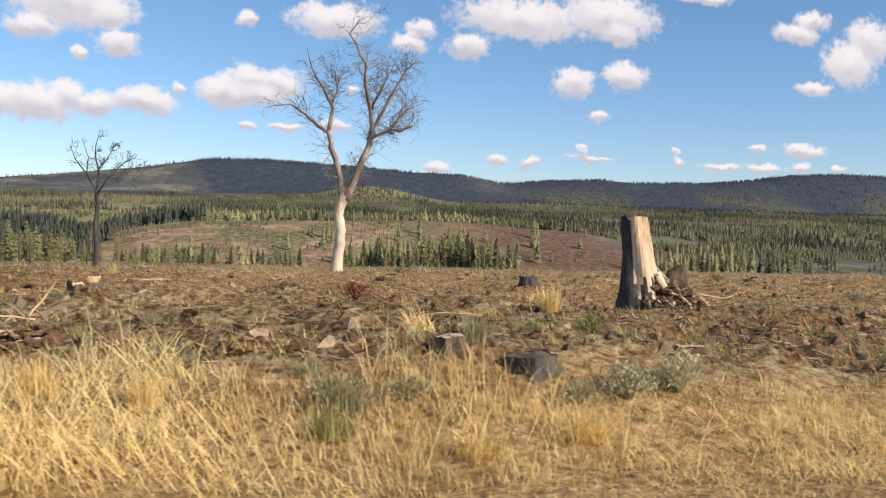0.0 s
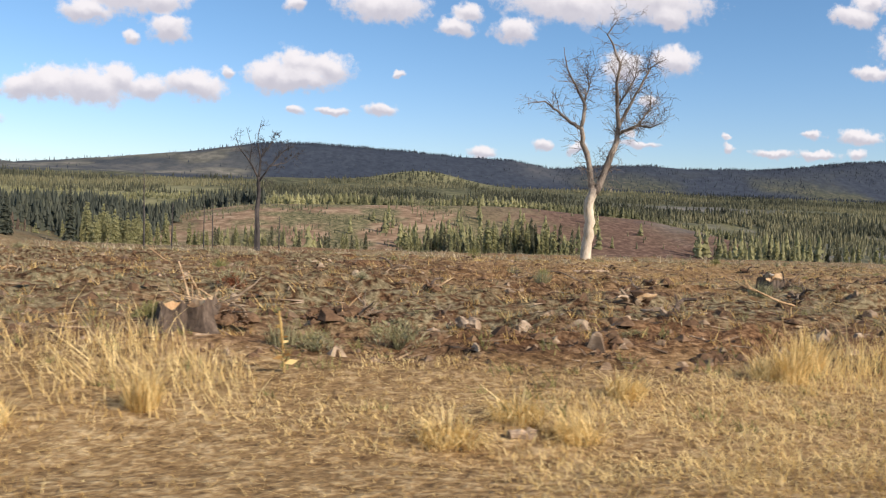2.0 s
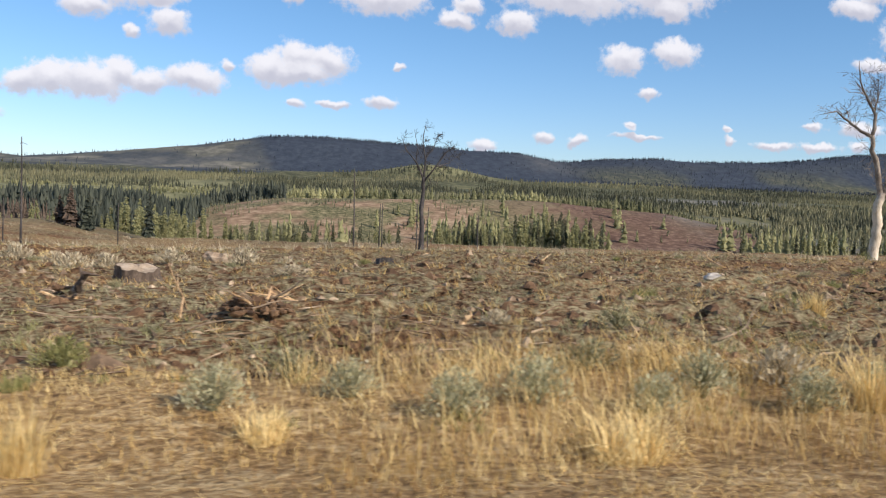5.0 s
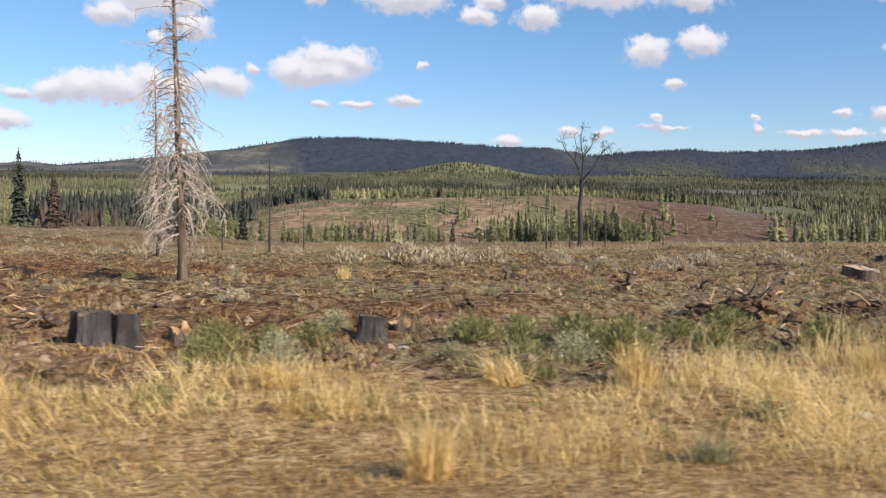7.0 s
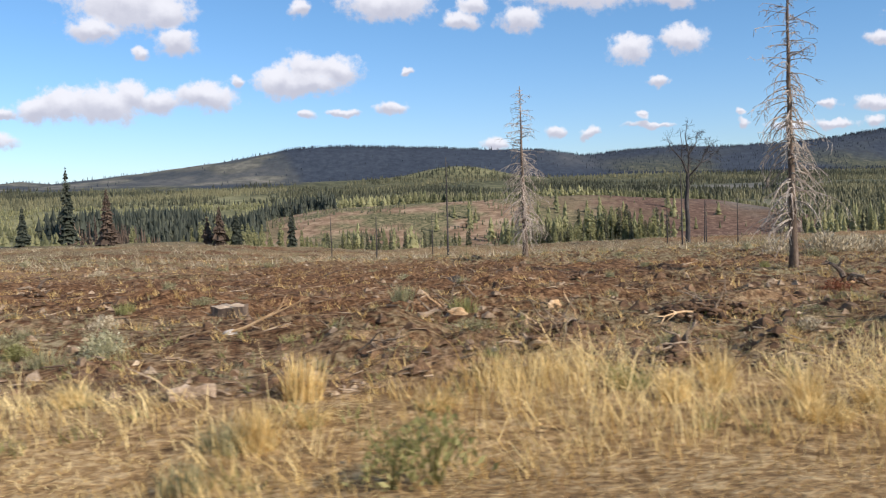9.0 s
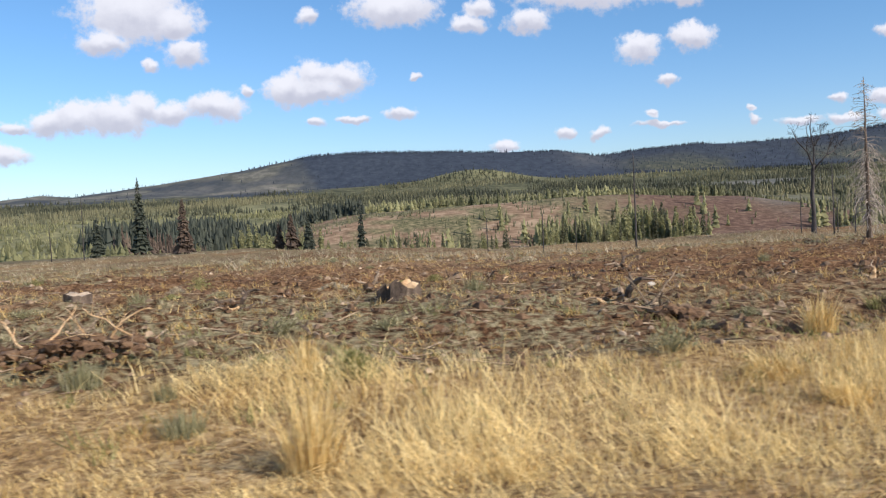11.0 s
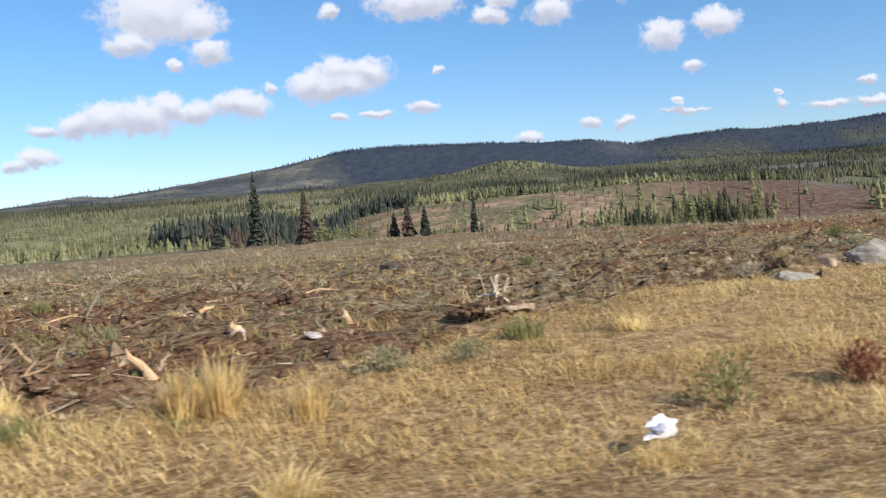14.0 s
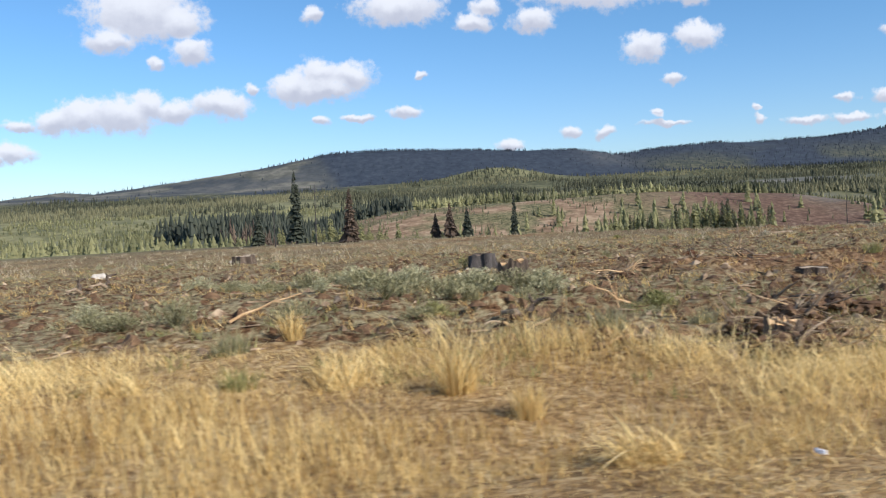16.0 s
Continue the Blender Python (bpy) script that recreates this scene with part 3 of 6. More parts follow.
class Shape:
    """Gathers tubes, blobs and blades into one mesh."""

    def __init__(self):
        self.verts, self.faces, self.tones = [], [], []

    def tube(self, points, radii, sides=6, tone=0.5, wobble=0.0, rng=random):
        points = [Vector(p) for p in points]
        base, side = len(self.verts), None
        for k, p in enumerate(points):
            way = (points[min(k + 1, len(points) - 1)] - points[max(k - 1, 0)])
            way = way.normalized() if way.length > 1e-6 else STRAIGHT
            if side is None:
                side = way.orthogonal().normalized()
            side = (side - way * side.dot(way))
            side = side.normalized() if side.length > 1e-5 else way.orthogonal().normalized()
            other = way.cross(side)
            for s in range(sides):
                a = 2 * math.pi * s / sides
                r = radii[k] * (1 + wobble * (rng.random() - 0.5))
                self.verts.append(p + (side * math.cos(a) + other * math.sin(a)) * r)
                self.tones.append(tone)
        for k in range(len(points) - 1):
            for s in range(sides):
                a, b = base + k * sides + s, base + k * sides + (s + 1) % sides
                self.faces.append((a, b, b + sides, a + sides))
        self.faces.append(tuple(base + s for s in reversed(range(sides))))
        self.faces.append(tuple(base + (len(points) - 1) * sides + s for s in range(sides)))

    def flat(self, corners, tone=0.5):
        base = len(self.verts)
        self.verts += [Vector(c) for c in corners]
        self.tones += [tone] * len(corners)
        self.faces.append(tuple(range(base, base + len(corners))))

    def mesh(self, name, mat, smooth=False):
        me = bpy.data.meshes.new(name)
        me.from_pydata([tuple(v) for v in self.verts], [], self.faces)
        layer = me.attributes.new("tone", "FLOAT", "POINT")
        layer.data.foreach_set("value", np.array(self.tones, np.float32))
        me.polygons.foreach_set("use_smooth", np.full(len(me.polygons), smooth))
        me.materials.append(mat)
        me.update()
        return me


def rock_mesh(name, size, mat, seed, detail=3, rough=0.22, facets=5, sink=0.0):
    """A boulder: a ball with flat sides broken off it and a worn, uneven skin."""
    rng = random.Random(seed)
    bm = bmesh.new()
    bmesh.ops.create_icosphere(bm, subdivisions=detail, radius=1.0)
    cuts = []
    for _ in range(facets):
        way = Vector((rng.gauss(0, 1), rng.gauss(0, 1), rng.gauss(0.3, 0.8))).normalized()
        cuts.append((way, rng.uniform(0.52, 0.80)))
    shift = Vector((seed * 7.3, seed * 3.1, 0))
    for v in bm.verts:
        p = v.co.copy()
        for way, far in cuts:
            over = p.dot(way) - far
            if over > 0:
                p -= way * over * 0.9
        p *= 1 + rough * noise.fractal(p * 1.3 + shift, 1.0, 2.0, 4)
        p += p * 0.05 * noise.noise(p * 7 + shift)
        v.co = Vector((p.x * size[0], p.y * size[1], (p.z - sink) * size[2]))
    me = bpy.data.meshes.new(name)
    bm.to_mesh(me)
    bm.free()
    me.polygons.foreach_set("use_smooth", np.full(len(me.polygons), False))
    me.materials.append(mat)
    return me


def scattered_blobs(name, xs, ys, sizes, flatness, mat, seed, lift=0.3, sides=4):
    """Many small lumps in one mesh, each a squashed, crooked drum with a peak."""
    rng = np.random.default_rng(seed)
    n = len(xs)
    zs = height(xs, ys)
    ang = np.arange(sides) * 2 * np.pi / sides
    turn = rng.uniform(0, 6.28, n)
    r0 = sizes[:, None] * rng.uniform(0.7, 1.25, (n, sides))
    r1 = sizes[:, None] * rng.uniform(0.45, 0.9, (n, sides))
    aspect = rng.uniform(0.5, 1.0, n)[:, None]
    a = ang[None] + turn[:, None]
    rise = (sizes * flatness * rng.uniform(0.6, 1.4, n))[:, None]

    def ring(r, z):
        lx, ly = r * np.cos(ang)[None], r * np.sin(ang)[None] * aspect
        c, s = np.cos(turn)[:, None], np.sin(turn)[:, None]
        return np.stack([xs[:, None] + lx * c - ly * s, ys[:, None] + lx * s + ly * c, zs[:, None] + z + 0 * lx], -1)

    low = ring(r0 * 1.25, -0.35 * rise)
    top = ring(r1 * 0.8, rise * (lift + rng.uniform(-0.15, 0.45, (n, sides))))
    peak = np.stack([xs + sizes * rng.uniform(-0.2, 0.2, n), ys + sizes * rng.uniform(-0.2, 0.2, n), zs + rise[:, 0] * (lift + 0.55)], -1)[:, None]
    verts = np.concatenate([low, top, peak], 1)
    k = 2 * sides + 1
    tri = []
    for s in range(sides):
        t = (s + 1) % sides
        tri += [(s, t, sides + t), (s, sides + t, sides + s), (sides + s, sides + t, 2 * sides)]
    faces = (np.array(tri)[None] + (np.arange(n) * k)[:, None, None]).reshape(-1, 3)
    return array_mesh(name, verts.reshape(-1, 3), faces, mat)


# ---- trees ----


def grow(shape, start, way, length, radius, depth, rng, bend=0.35, droop=0.0, split=(2, 3), sides=5, keep=0.68, least=0.012):
    """A crooked dead branch that forks into ever finer ones."""
    steps = 4 if depth > 1 else 3
    points, radii, p, d = [Vector(start)], [radius], Vector(start), Vector(way).normalized()
    for k in range(steps):
        d = (d + Vector((rng.gauss(0, bend), rng.gauss(0, bend), rng.gauss(0, bend * 0.7) - droop)) * 0.55).normalized()
        p = p + d * (length / steps)
        points.append(p.copy())
        radii.append(max(least, radius * (1 - 0.62 * (k + 1) / steps)))
    shape.tube(points, radii, sides, rng.random())
    if depth <= 0:
        return
    for _ in range(rng.randint(*split)):
        k = rng.randint(1, steps)
        turn = Vector((rng.gauss(0, 1), rng.gauss(0, 1), rng.gauss(0.15, 0.7))).normalized()
        nd = (d * 0.75 + turn * 0.75).normalized()
        grow(shape, points[k], nd, length * rng.uniform(0.5, 0.8) * keep / 0.68, max(least, radii[k] * 0.7), depth - 1, rng, bend, droop, split, max(3, sides - 1), keep, least)


def snag(place, turn, limbs, tips, mats, label, seed, twigs=1.0, twig_len=1.5, least=0.014):
    """A dead broad-crowned tree: trunk, the limbs listed as (thickness, side and height pairs), and fans of twigs near the ends."""
    rng = random.Random(seed)
    tree = thing("dead_tree", place, label, "tree", turn=turn)
    for n, (thick, thin_end, points) in enumerate(limbs):
        shape = Shape()
        path = []
        for k, (a, b) in enumerate(points):
            path.append(Vector((a, 2.4 * noise.noise(Vector((a * 0.33, b * 0.22, seed))) * min(1.0, max(0.0, (b - 5) / 5)), b)))
        dense, radii = [], []
        count = len(path)
        for k in range(count - 1):
            for s in range(3):
                f = (k + s / 3) / (count - 1)
                q = path[k].lerp(path[k + 1], s / 3)
                if k + s:
                    q += Vector((rng.gauss(0, 1), rng.gauss(0, 1), 0)) * 0.035
                dense.append(q)
                radii.append(thick + (thin_end - thick) * f)
        dense.append(path[-1])
        radii.append(thin_end)
        if n == 0:
            radii[0] *= 1.45
            radii[1] *= 1.15
        shape.tube(dense, radii, 12 if n == 0 else 7, wobble=0.26, rng=rng)
        part("trunk" if n == 0 else "limb", shape.mesh("limb", mats[0] if n == 0 or thick > 0.22 else mats[1], True), tree)
        if n == 0:
            continue
        for k in range(int(tips * (0.5 if points[-1][0] < -0.5 else 1.0) * twigs)):
            shape = Shape()
            f = rng.uniform(0.12, 1.0)
            j = min(len(dense) - 2, int(f * (len(dense) - 1)))
            along = (dense[j + 1] - dense[j]).normalized()
            side = Vector((rng.gauss(0, 1), rng.gauss(0, 1), rng.gauss(0.35, 0.6))).normalized()
            grow(shape, dense[j], along * 0.5 + side * 0.8, rng.uniform(0.6, 1.2) * twig_len, max(least, min(0.028, radii[j] * 0.4)), 2, rng, 0.4, 0.07, (2, 4), 4, 0.66, least)
            part("twig", shape.mesh("twig", mats[1]), tree)
    return tree


def pine_snag(place, tall, thick, lean, label, seed, bare=0.12, reach=0.16):
    """A dead conifer with its bare boughs: short and level at the top, long and hanging below."""
    rng = random.Random(seed)
    tree = thing("dead_pine", place, label, "tree", "dead pines")
    shape = Shape()
    steps = 16
    line = [Vector((lean * tall * (k / steps) + rng.gauss(0, 0.012) * tall / 10, rng.gauss(0, 0.01), tall * k / steps - (0.25 if k == 0 else 0))) for k in range(steps + 1)]
    radii = [max(0.018, thick * (1 - k / steps) ** 0.85) for k in range(steps + 1)]
    radii[0] *= 1.35
    shape.tube(line, radii, 9, wobble=0.1, rng=rng)
    part("trunk", shape.mesh("trunk", MAT_PINE, True), tree)
    z = bare
    while z < 0.985:
        shape = Shape()
        k = min(steps - 1, int(z * steps))
        at = line[k].lerp(line[k + 1], z * steps - k)
        a = rng.uniform(0, 2 * math.pi)
        full = reach * tall * (1 - z) ** 0.55 * (0.75 if z < 0.2 else 1.0) * rng.uniform(0.45, 1.15) + 0.10
        out = Vector((math.cos(a), math.sin(a), 0))
        fall = rng.uniform(0.5, 1.3) if z < 0.6 else rng.uniform(-0.15, 0.5)
        points, radii_b = [at], [max(0.012, 0.031 * (1 - z) + 0.009)]
        d = (out + Vector((0, 0, rng.uniform(0.1, 0.35)))).normalized()
        p = at.copy()
        for s in range(6):
            d = (d + Vector((rng.gauss(0, 0.12), rng.gauss(0, 0.12), -fall * 0.34))).normalized()
            p = p + d * full / 6
            points.append(p.copy())
            radii_b.append(max(0.006, radii_b[0] * (1 - 0.14 * (s + 1))))
        shape.tube(points, radii_b, 4)
        for _ in range(rng.randint(4, 7)):
            j = rng.randint(1, 6)
            side = Vector((rng.gauss(0, 1), rng.gauss(0, 1), rng.gauss(-0.5, 0.6))).normalized()
            q = points[j] + (d * 0.5 + side * 0.7) * full * rng.uniform(0.12, 0.36)
            q2 = q + (Vector((rng.gauss(0, 0.5), rng.gauss(0, 0.5), -0.8))).normalized() * full * rng.uniform(0.05, 0.2)
            shape.tube([points[j], q, q2], [0.009, 0.007, 0.005], 3)
        part("bough", shape.mesh("bough", MAT_BOUGH), tree)
        z += rng.uniform(0.25, 1.0) * 0.0066 * (1.5 if z > 0.6 else 1.0)
    return tree


def bare_pole(place, tall, thick, seed, label):
    rng = random.Random(seed)
    tree = thing("burnt_snag", place, label, "dead tree", "burnt poles")
    shape = Shape()
    lean = rng.uniform(-0.02, 0.02)
    line = [Vector((lean * tall * k / 6 + rng.gauss(0, 0.01), 0, tall * k / 6 - (0.6 if k == 0 else 0))) for k in range(7)]
    thick *= 0.65
    shape.tube(line, [thick * (1 - 0.10 * k) for k in range(7)], 7, wobble=0.2, rng=rng)
    part("trunk", shape.mesh("trunk", MAT_BARK_DARK, True), tree)
    for _ in range(rng.randint(6, 12)):
        shape = Shape()
        f = rng.uniform(0.3, 0.98)
        at = Vector((lean * tall * f, 0, tall * f))
        a = rng.uniform(0, 6.28)
        out = Vector((math.cos(a), math.sin(a), rng.uniform(-0.5, 0.5)))
        n = rng.uniform(0.2, 0.8) * thick * 7
        shape.tube([at, at + out * n * 0.5, at + out * n + Vector((0, 0, rng.uniform(-0.2, 0.1)))], [thick * 0.22, thick * 0.16, 0.01], 3)
        part("branch_stub", shape.mesh("branch_stub", MAT_BARK_DARK), tree)
    return tree


def conifer(place, tall, wide, mat, label, seed, group_name, tiers=22, gaps=0.0, skirt=0.08, taper=0.8):
    """A living conifer: tapered trunk and tiers of drooping boughs with gaps and an uneven outline."""
    rng = random.Random(seed)
    tree = thing("conifer", place, label, "tree", group_name)
    shape = Shape()
    shape.tube([(0, 0, -1.0), (0, 0, tall * 0.5), (0, 0, tall * 0.97)], [tall * 0.016, tall * 0.010, tall * 0.002], 6)
    part("trunk", shape.mesh("trunk", MAT_BARK_DARK, True), tree)
    shape = Shape()
    for k in range(tiers):
        f = skirt + (1 - skirt) * (k + rng.uniform(-0.3, 0.3)) / tiers
        f = min(max(f, skirt * 0.6), 0.985)
        r = wide * (1 - f) ** taper * rng.uniform(0.75, 1.15) + tall * 0.008
        n = rng.randint(7, 10)
        for s in range(n):
            if rng.random() < gaps:
                continue
            a = 2 * math.pi * (s + rng.uniform(-0.4, 0.4)) / n
            out, across = Vector((math.cos(a), math.sin(a), 0)), Vector((-math.sin(a), math.cos(a), 0))
            reach = r * rng.uniform(0.55, 1.2)
            h = f * tall + rng.uniform(-0.5, 0.5) * tall / tiers
            drop = reach * rng.uniform(0.15, 0.5)
            w_ = reach * rng.uniform(0.28, 0.48)
            tone = rng.gauss(0.5, 0.11)
            root, tip = Vector((0, 0, h + reach * 0.25)), out * reach + Vector((0, 0, h - drop))
            mid = out * reach * 0.6 + Vector((0, 0, h - drop * 0.1))
            shape.flat([root, mid - across * w_ - Vector((0, 0, w_ * 0.5)), tip, mid + across * w_ - Vector((0, 0, w_ * 0.5))], tone)
            shape.flat([root, mid + Vector((0, 0, w_ * 0.7)), tip, mid - Vector((0, 0, w_ * 1.0))], tone)
    part("crown", shape.mesh("crown", mat), tree)
    return tree


def woodland(name, xs, ys, tall, wide, tone, mat, label, seed, tiers=3, sides=6):
    """Far forest as one mesh: each tree a stack of ragged, drooping skirts."""
    rng = np.random.default_rng(seed)
    n = len(xs)
    zs = height(xs, ys)
    blocks, tri, k = [], [], 0
    for t in range(tiers):
        top = (1.0 if t == tiers - 1 else (t + 1.55) / tiers * 0.92)
        low = 0.04 + t / tiers * 0.86
        ang = np.arange(sides)[None] * 2 * np.pi / sides + rng.uniform(0, 6.28, n)[:, None]
        r = wide[:, None] * (1 - 0.78 * t / tiers) * rng.uniform(0.55, 1.3, (n, sides))
        z = (low + rng.uniform(-0.07, 0.07, (n, sides))) * tall[:, None]
        rim = np.stack([xs[:, None] + r * np.cos(ang), ys[:, None] + r * np.sin(ang), zs[:, None] + z], -1)
        sway = 0.05 * wide
        tip = np.stack([xs + sway * rng.normal(0, 1, n), ys + sway * rng.normal(0, 1, n), zs + top * tall], -1)[:, None]
        blocks += [rim, tip]
        tri += [(k + s, k + (s + 1) % sides, k + sides) for s in range(sides)]
        k += sides + 1
    verts = np.concatenate(blocks, 1).reshape(-1, 3)
    faces = (np.array(tri)[None] + (np.arange(n) * k)[:, None, None]).reshape(-1, 3)
    ob = new(name, array_mesh(name, verts, faces, mat, tone=np.repeat(tone, k)))
    return tagged(ob, label, "forest", kind="stuff")


# ---- small growth ----


def blades(name, xs, ys, tall, broad, lean_x, lean_y, tone, mat, label, seed, category="grass", plain=False):
    """Grass as one mesh: each blade bends over and tapers to its tip."""
    rng = np.random.default_rng(seed)
    n = len(xs)
    zs = height(xs, ys) - 0.03
    a = rng.uniform(0, np.pi, n)
    cx, cy = np.cos(a) * broad / 2, np.sin(a) * broad / 2

    def at(f, bend, width):
        px, py, pz = xs + lean_x * tall * bend, ys + lean_y * tall * bend, zs + tall * f
        return [np.stack([px - cx * width, py - cy * width, pz], -1), np.stack([px + cx * width, py + cy * width, pz], -1)]

    if plain:
        tip = np.stack([xs + lean_x * tall, ys + lean_y * tall, zs + tall * 0.9], -1)
        verts = np.stack(at(0.0, 0.0, 1.0) + [tip], 1)
        ob = new(name, array_mesh(name, verts.reshape(-1, 3), np.arange(3 * n).reshape(-1, 3), mat, tone=np.repeat(tone, 3)))
        return tagged(ob, label, category, kind="stuff")
    droop = np.sqrt(np.maximum(0.15, 1 - 0.45 * (lean_x**2 + lean_y**2)))
    tip = np.stack([xs + lean_x * tall, ys + lean_y * tall, zs + tall * droop], -1)
    verts = np.stack(at(0.0, 0.0, 1.0) + at(0.58, 0.38, 0.8) + [tip], 1)
    tri = np.array([(0, 1, 3), (0, 3, 2), (2, 3, 4)])
    faces = (tri[None] + (np.arange(n) * 5)[:, None, None]).reshape(-1, 3)
    ob = new(name, array_mesh(name, verts.reshape(-1, 3), faces, mat, tone=np.repeat(tone, 5)))
    return tagged(ob, label, category, kind="stuff")


def bush_mesh(name, wide, tall, count, leaf, mat, seed, stalks=0.25, spread=1.0):
    """A low bush: many small leaves on stems that spread from the root."""
    rng = random.Random(seed)
    shape = Shape()
    for _ in range(count):
        a, e = rng.uniform(0, 6.28), rng.uniform(0, 1) ** 0.7
        r = wide * e * rng.uniform(0.6, 1.05) * (1 + 0.35 * noise.noise(Vector((math.cos(a) * 1.5 + seed, math.sin(a) * 1.5, 0))))
        z = tall * math.sqrt(max(0.02, 1 - e * e * 0.9)) * rng.uniform(0.35, 1.08)
        p = Vector((r * math.cos(a), r * math.sin(a), z))
        up = (Vector((p.x * 0.6, p.y * 0.6, tall * 0.9)) + Vector((rng.gauss(0, 1), rng.gauss(0, 1), rng.gauss(0, 1))) * tall * 0.38 * spread).normalized()
        side = up.orthogonal().normalized()
        side.rotate(Matrix.Rotation(rng.uniform(0, 6.28), 3, up))
        n = leaf * rng.uniform(0.6, 1.6)
        wd = n * (0.07 if rng.random() < stalks else 0.22)
        shape.flat([p - up * n * 0.2, p + side * wd + up * n * 0.4, p + up * n, p - side * wd + up * n * 0.4], min(1, max(0, rng.gauss(0.45, 0.22))))
    for _ in range(max(6, count // 30)):
        a = rng.uniform(0, 6.28)
        e = rng.uniform(0.1, 0.8) * wide
        shape.tube([(0, 0, -0.05), (e * 0.5 * math.cos(a), e * 0.5 * math.sin(a), tall * 0.5), (e * math.cos(a), e * math.sin(a), tall * 0.85)], [0.008, 0.006, 0.003], 3, 0.2)
    return shape.mesh(name, mat)


# ---- stumps and slash ----


def stump(place, wide, tall, style, seed, label, tilt=0.06):
    """A tree stump with flared roots; sawn flat, or broken off ragged."""
    rng = random.Random(seed)
    ob = thing("stump", place, label, "stump", "stumps", rng.uniform(0, 360))
    sides, rings = 40, 8
    ridges = [rng.uniform(-0.05, 0.05) for _ in range(sides)]
    verts, faces = [], []
    r = wide / 2
    tx, ty = rng.uniform(-tilt, tilt) * 2, rng.uniform(-tilt, tilt) * 2
    lobes = [(rng.randint(3, 6), rng.uniform(0, 6.28), rng.uniform(0.03, 0.09)) for _ in range(3)]
    top_edge = []
    for k in range(rings):
        f = k / (rings - 1)
        for s in range(sides):
            a = 2 * math.pi * s / sides
            flare = 1 + 0.42 * (1 - f) ** 2.4 * (1 + 0.6 * math.sin(lobes[0][0] * a + lobes[0][1]))
            rr = r * flare * (1 + sum(h * math.sin(n * a + p) for n, p, h in lobes)) * (1 + ridges[s] + 0.14 * noise.noise(Vector((math.cos(a) * 1.6, math.sin(a) * 1.6 + f, seed))) + 0.03 * (rng.random() - 0.5))
            z = tall * f + (tx * math.cos(a) + ty * math.sin(a)) * r * f
            if style != "broken" and k == rings - 1:
                z += tall * (0.16 * noise.noise(Vector((math.cos(a) * 1.8, math.sin(a) * 1.8, seed * 1.7))) + 0.05 * (rng.random() - 0.5))
            if style == "broken":
                z += f * tall * (0.55 * noise.noise(Vector((math.cos(a) * 2.2, math.sin(a) * 2.2, seed * 3.7))) + 0.28 * (rng.random() - 0.5))
            verts.append((rr * math.cos(a), rr * math.sin(a), z - 0.18 * (1 - f)))
    for k in range(rings - 1):
        for s in range(sides):
            a, b = k * sides + s, k * sides + (s + 1) % sides
            faces.append((a, b, b + sides, a + sides))
    me = bpy.data.meshes.new("trunk")
    me.from_pydata(verts, [], faces)
    me.materials.append(MAT_BARK if style != "charred" else MAT_BARK_DARK)
    part("trunk", me, ob)
    inner, tops = [], verts[-sides:]
    for ring in (0.95, 0.62, 0.3):
        for x, y, z in tops:
            jag = (rng.random() - 0.5) * tall * 0.30 * (1 if style == "broken" else 0.16)
            inner.append((x * ring, y * ring, z - 0.012 + (jag if ring < 0.9 else 0) - (0.1 * tall if style == "broken" else 0)))
    inner.append((0, 0, sum(p[2] for p in inner[-sides:]) / sides))
    faces = []
    for k in range(2):
        for s in range(sides):
            a, b = k * sides + s, k * sides + (s + 1) % sides
            faces.append((a, b, b + sides, a + sides))
    faces += [(2 * sides + s, 2 * sides + (s + 1) % sides, 3 * sides) for s in range(sides)]
    me = bpy.data.meshes.new("cut_face")
    me.from_pydata(inner, [], faces)
    me.materials.append({"broken": MAT_SPLINT, "sawn": MAT_CUT, "charred": MAT_BARK}[style])
    part("cut_face", me, ob, {"broken": "splintered yellow wood", "sawn": "pale sawn wood", "charred": "dark burnt top"}[style])
    return ob


def stick_mesh(long, thick, seed, mat, forks=2, crook=0.12):
    rng = random.Random(seed)
    shape = Shape()
    line, d = [Vector((0, 0, 0))], Vector((1, 0, 0))
    for _ in range(5):
        d = (d + Vector((0, rng.gauss(0, crook), rng.gauss(0, crook)))).normalized()
        line.append(line[-1] + d * long / 5)
    shape.tube(line, [thick * (1 - 0.13 * k) for k in range(6)], 6, wobble=0.2, rng=rng)
    for _ in range(forks):
        k = rng.randint(1, 4)
        way = (d + Vector((rng.gauss(0, 0.4), rng.gauss(0, 0.9), rng.gauss(0.2, 0.6)))).normalized()
        n = long * rng.uniform(0.15, 0.4)
        shape.tube([line[k], line[k] + way * n * 0.6, line[k] + way * n + Vector((0, 0, 0.03))], [thick * 0.5, thick * 0.35, thick * 0.15], 4)
    return shape.mesh("branch", mat)


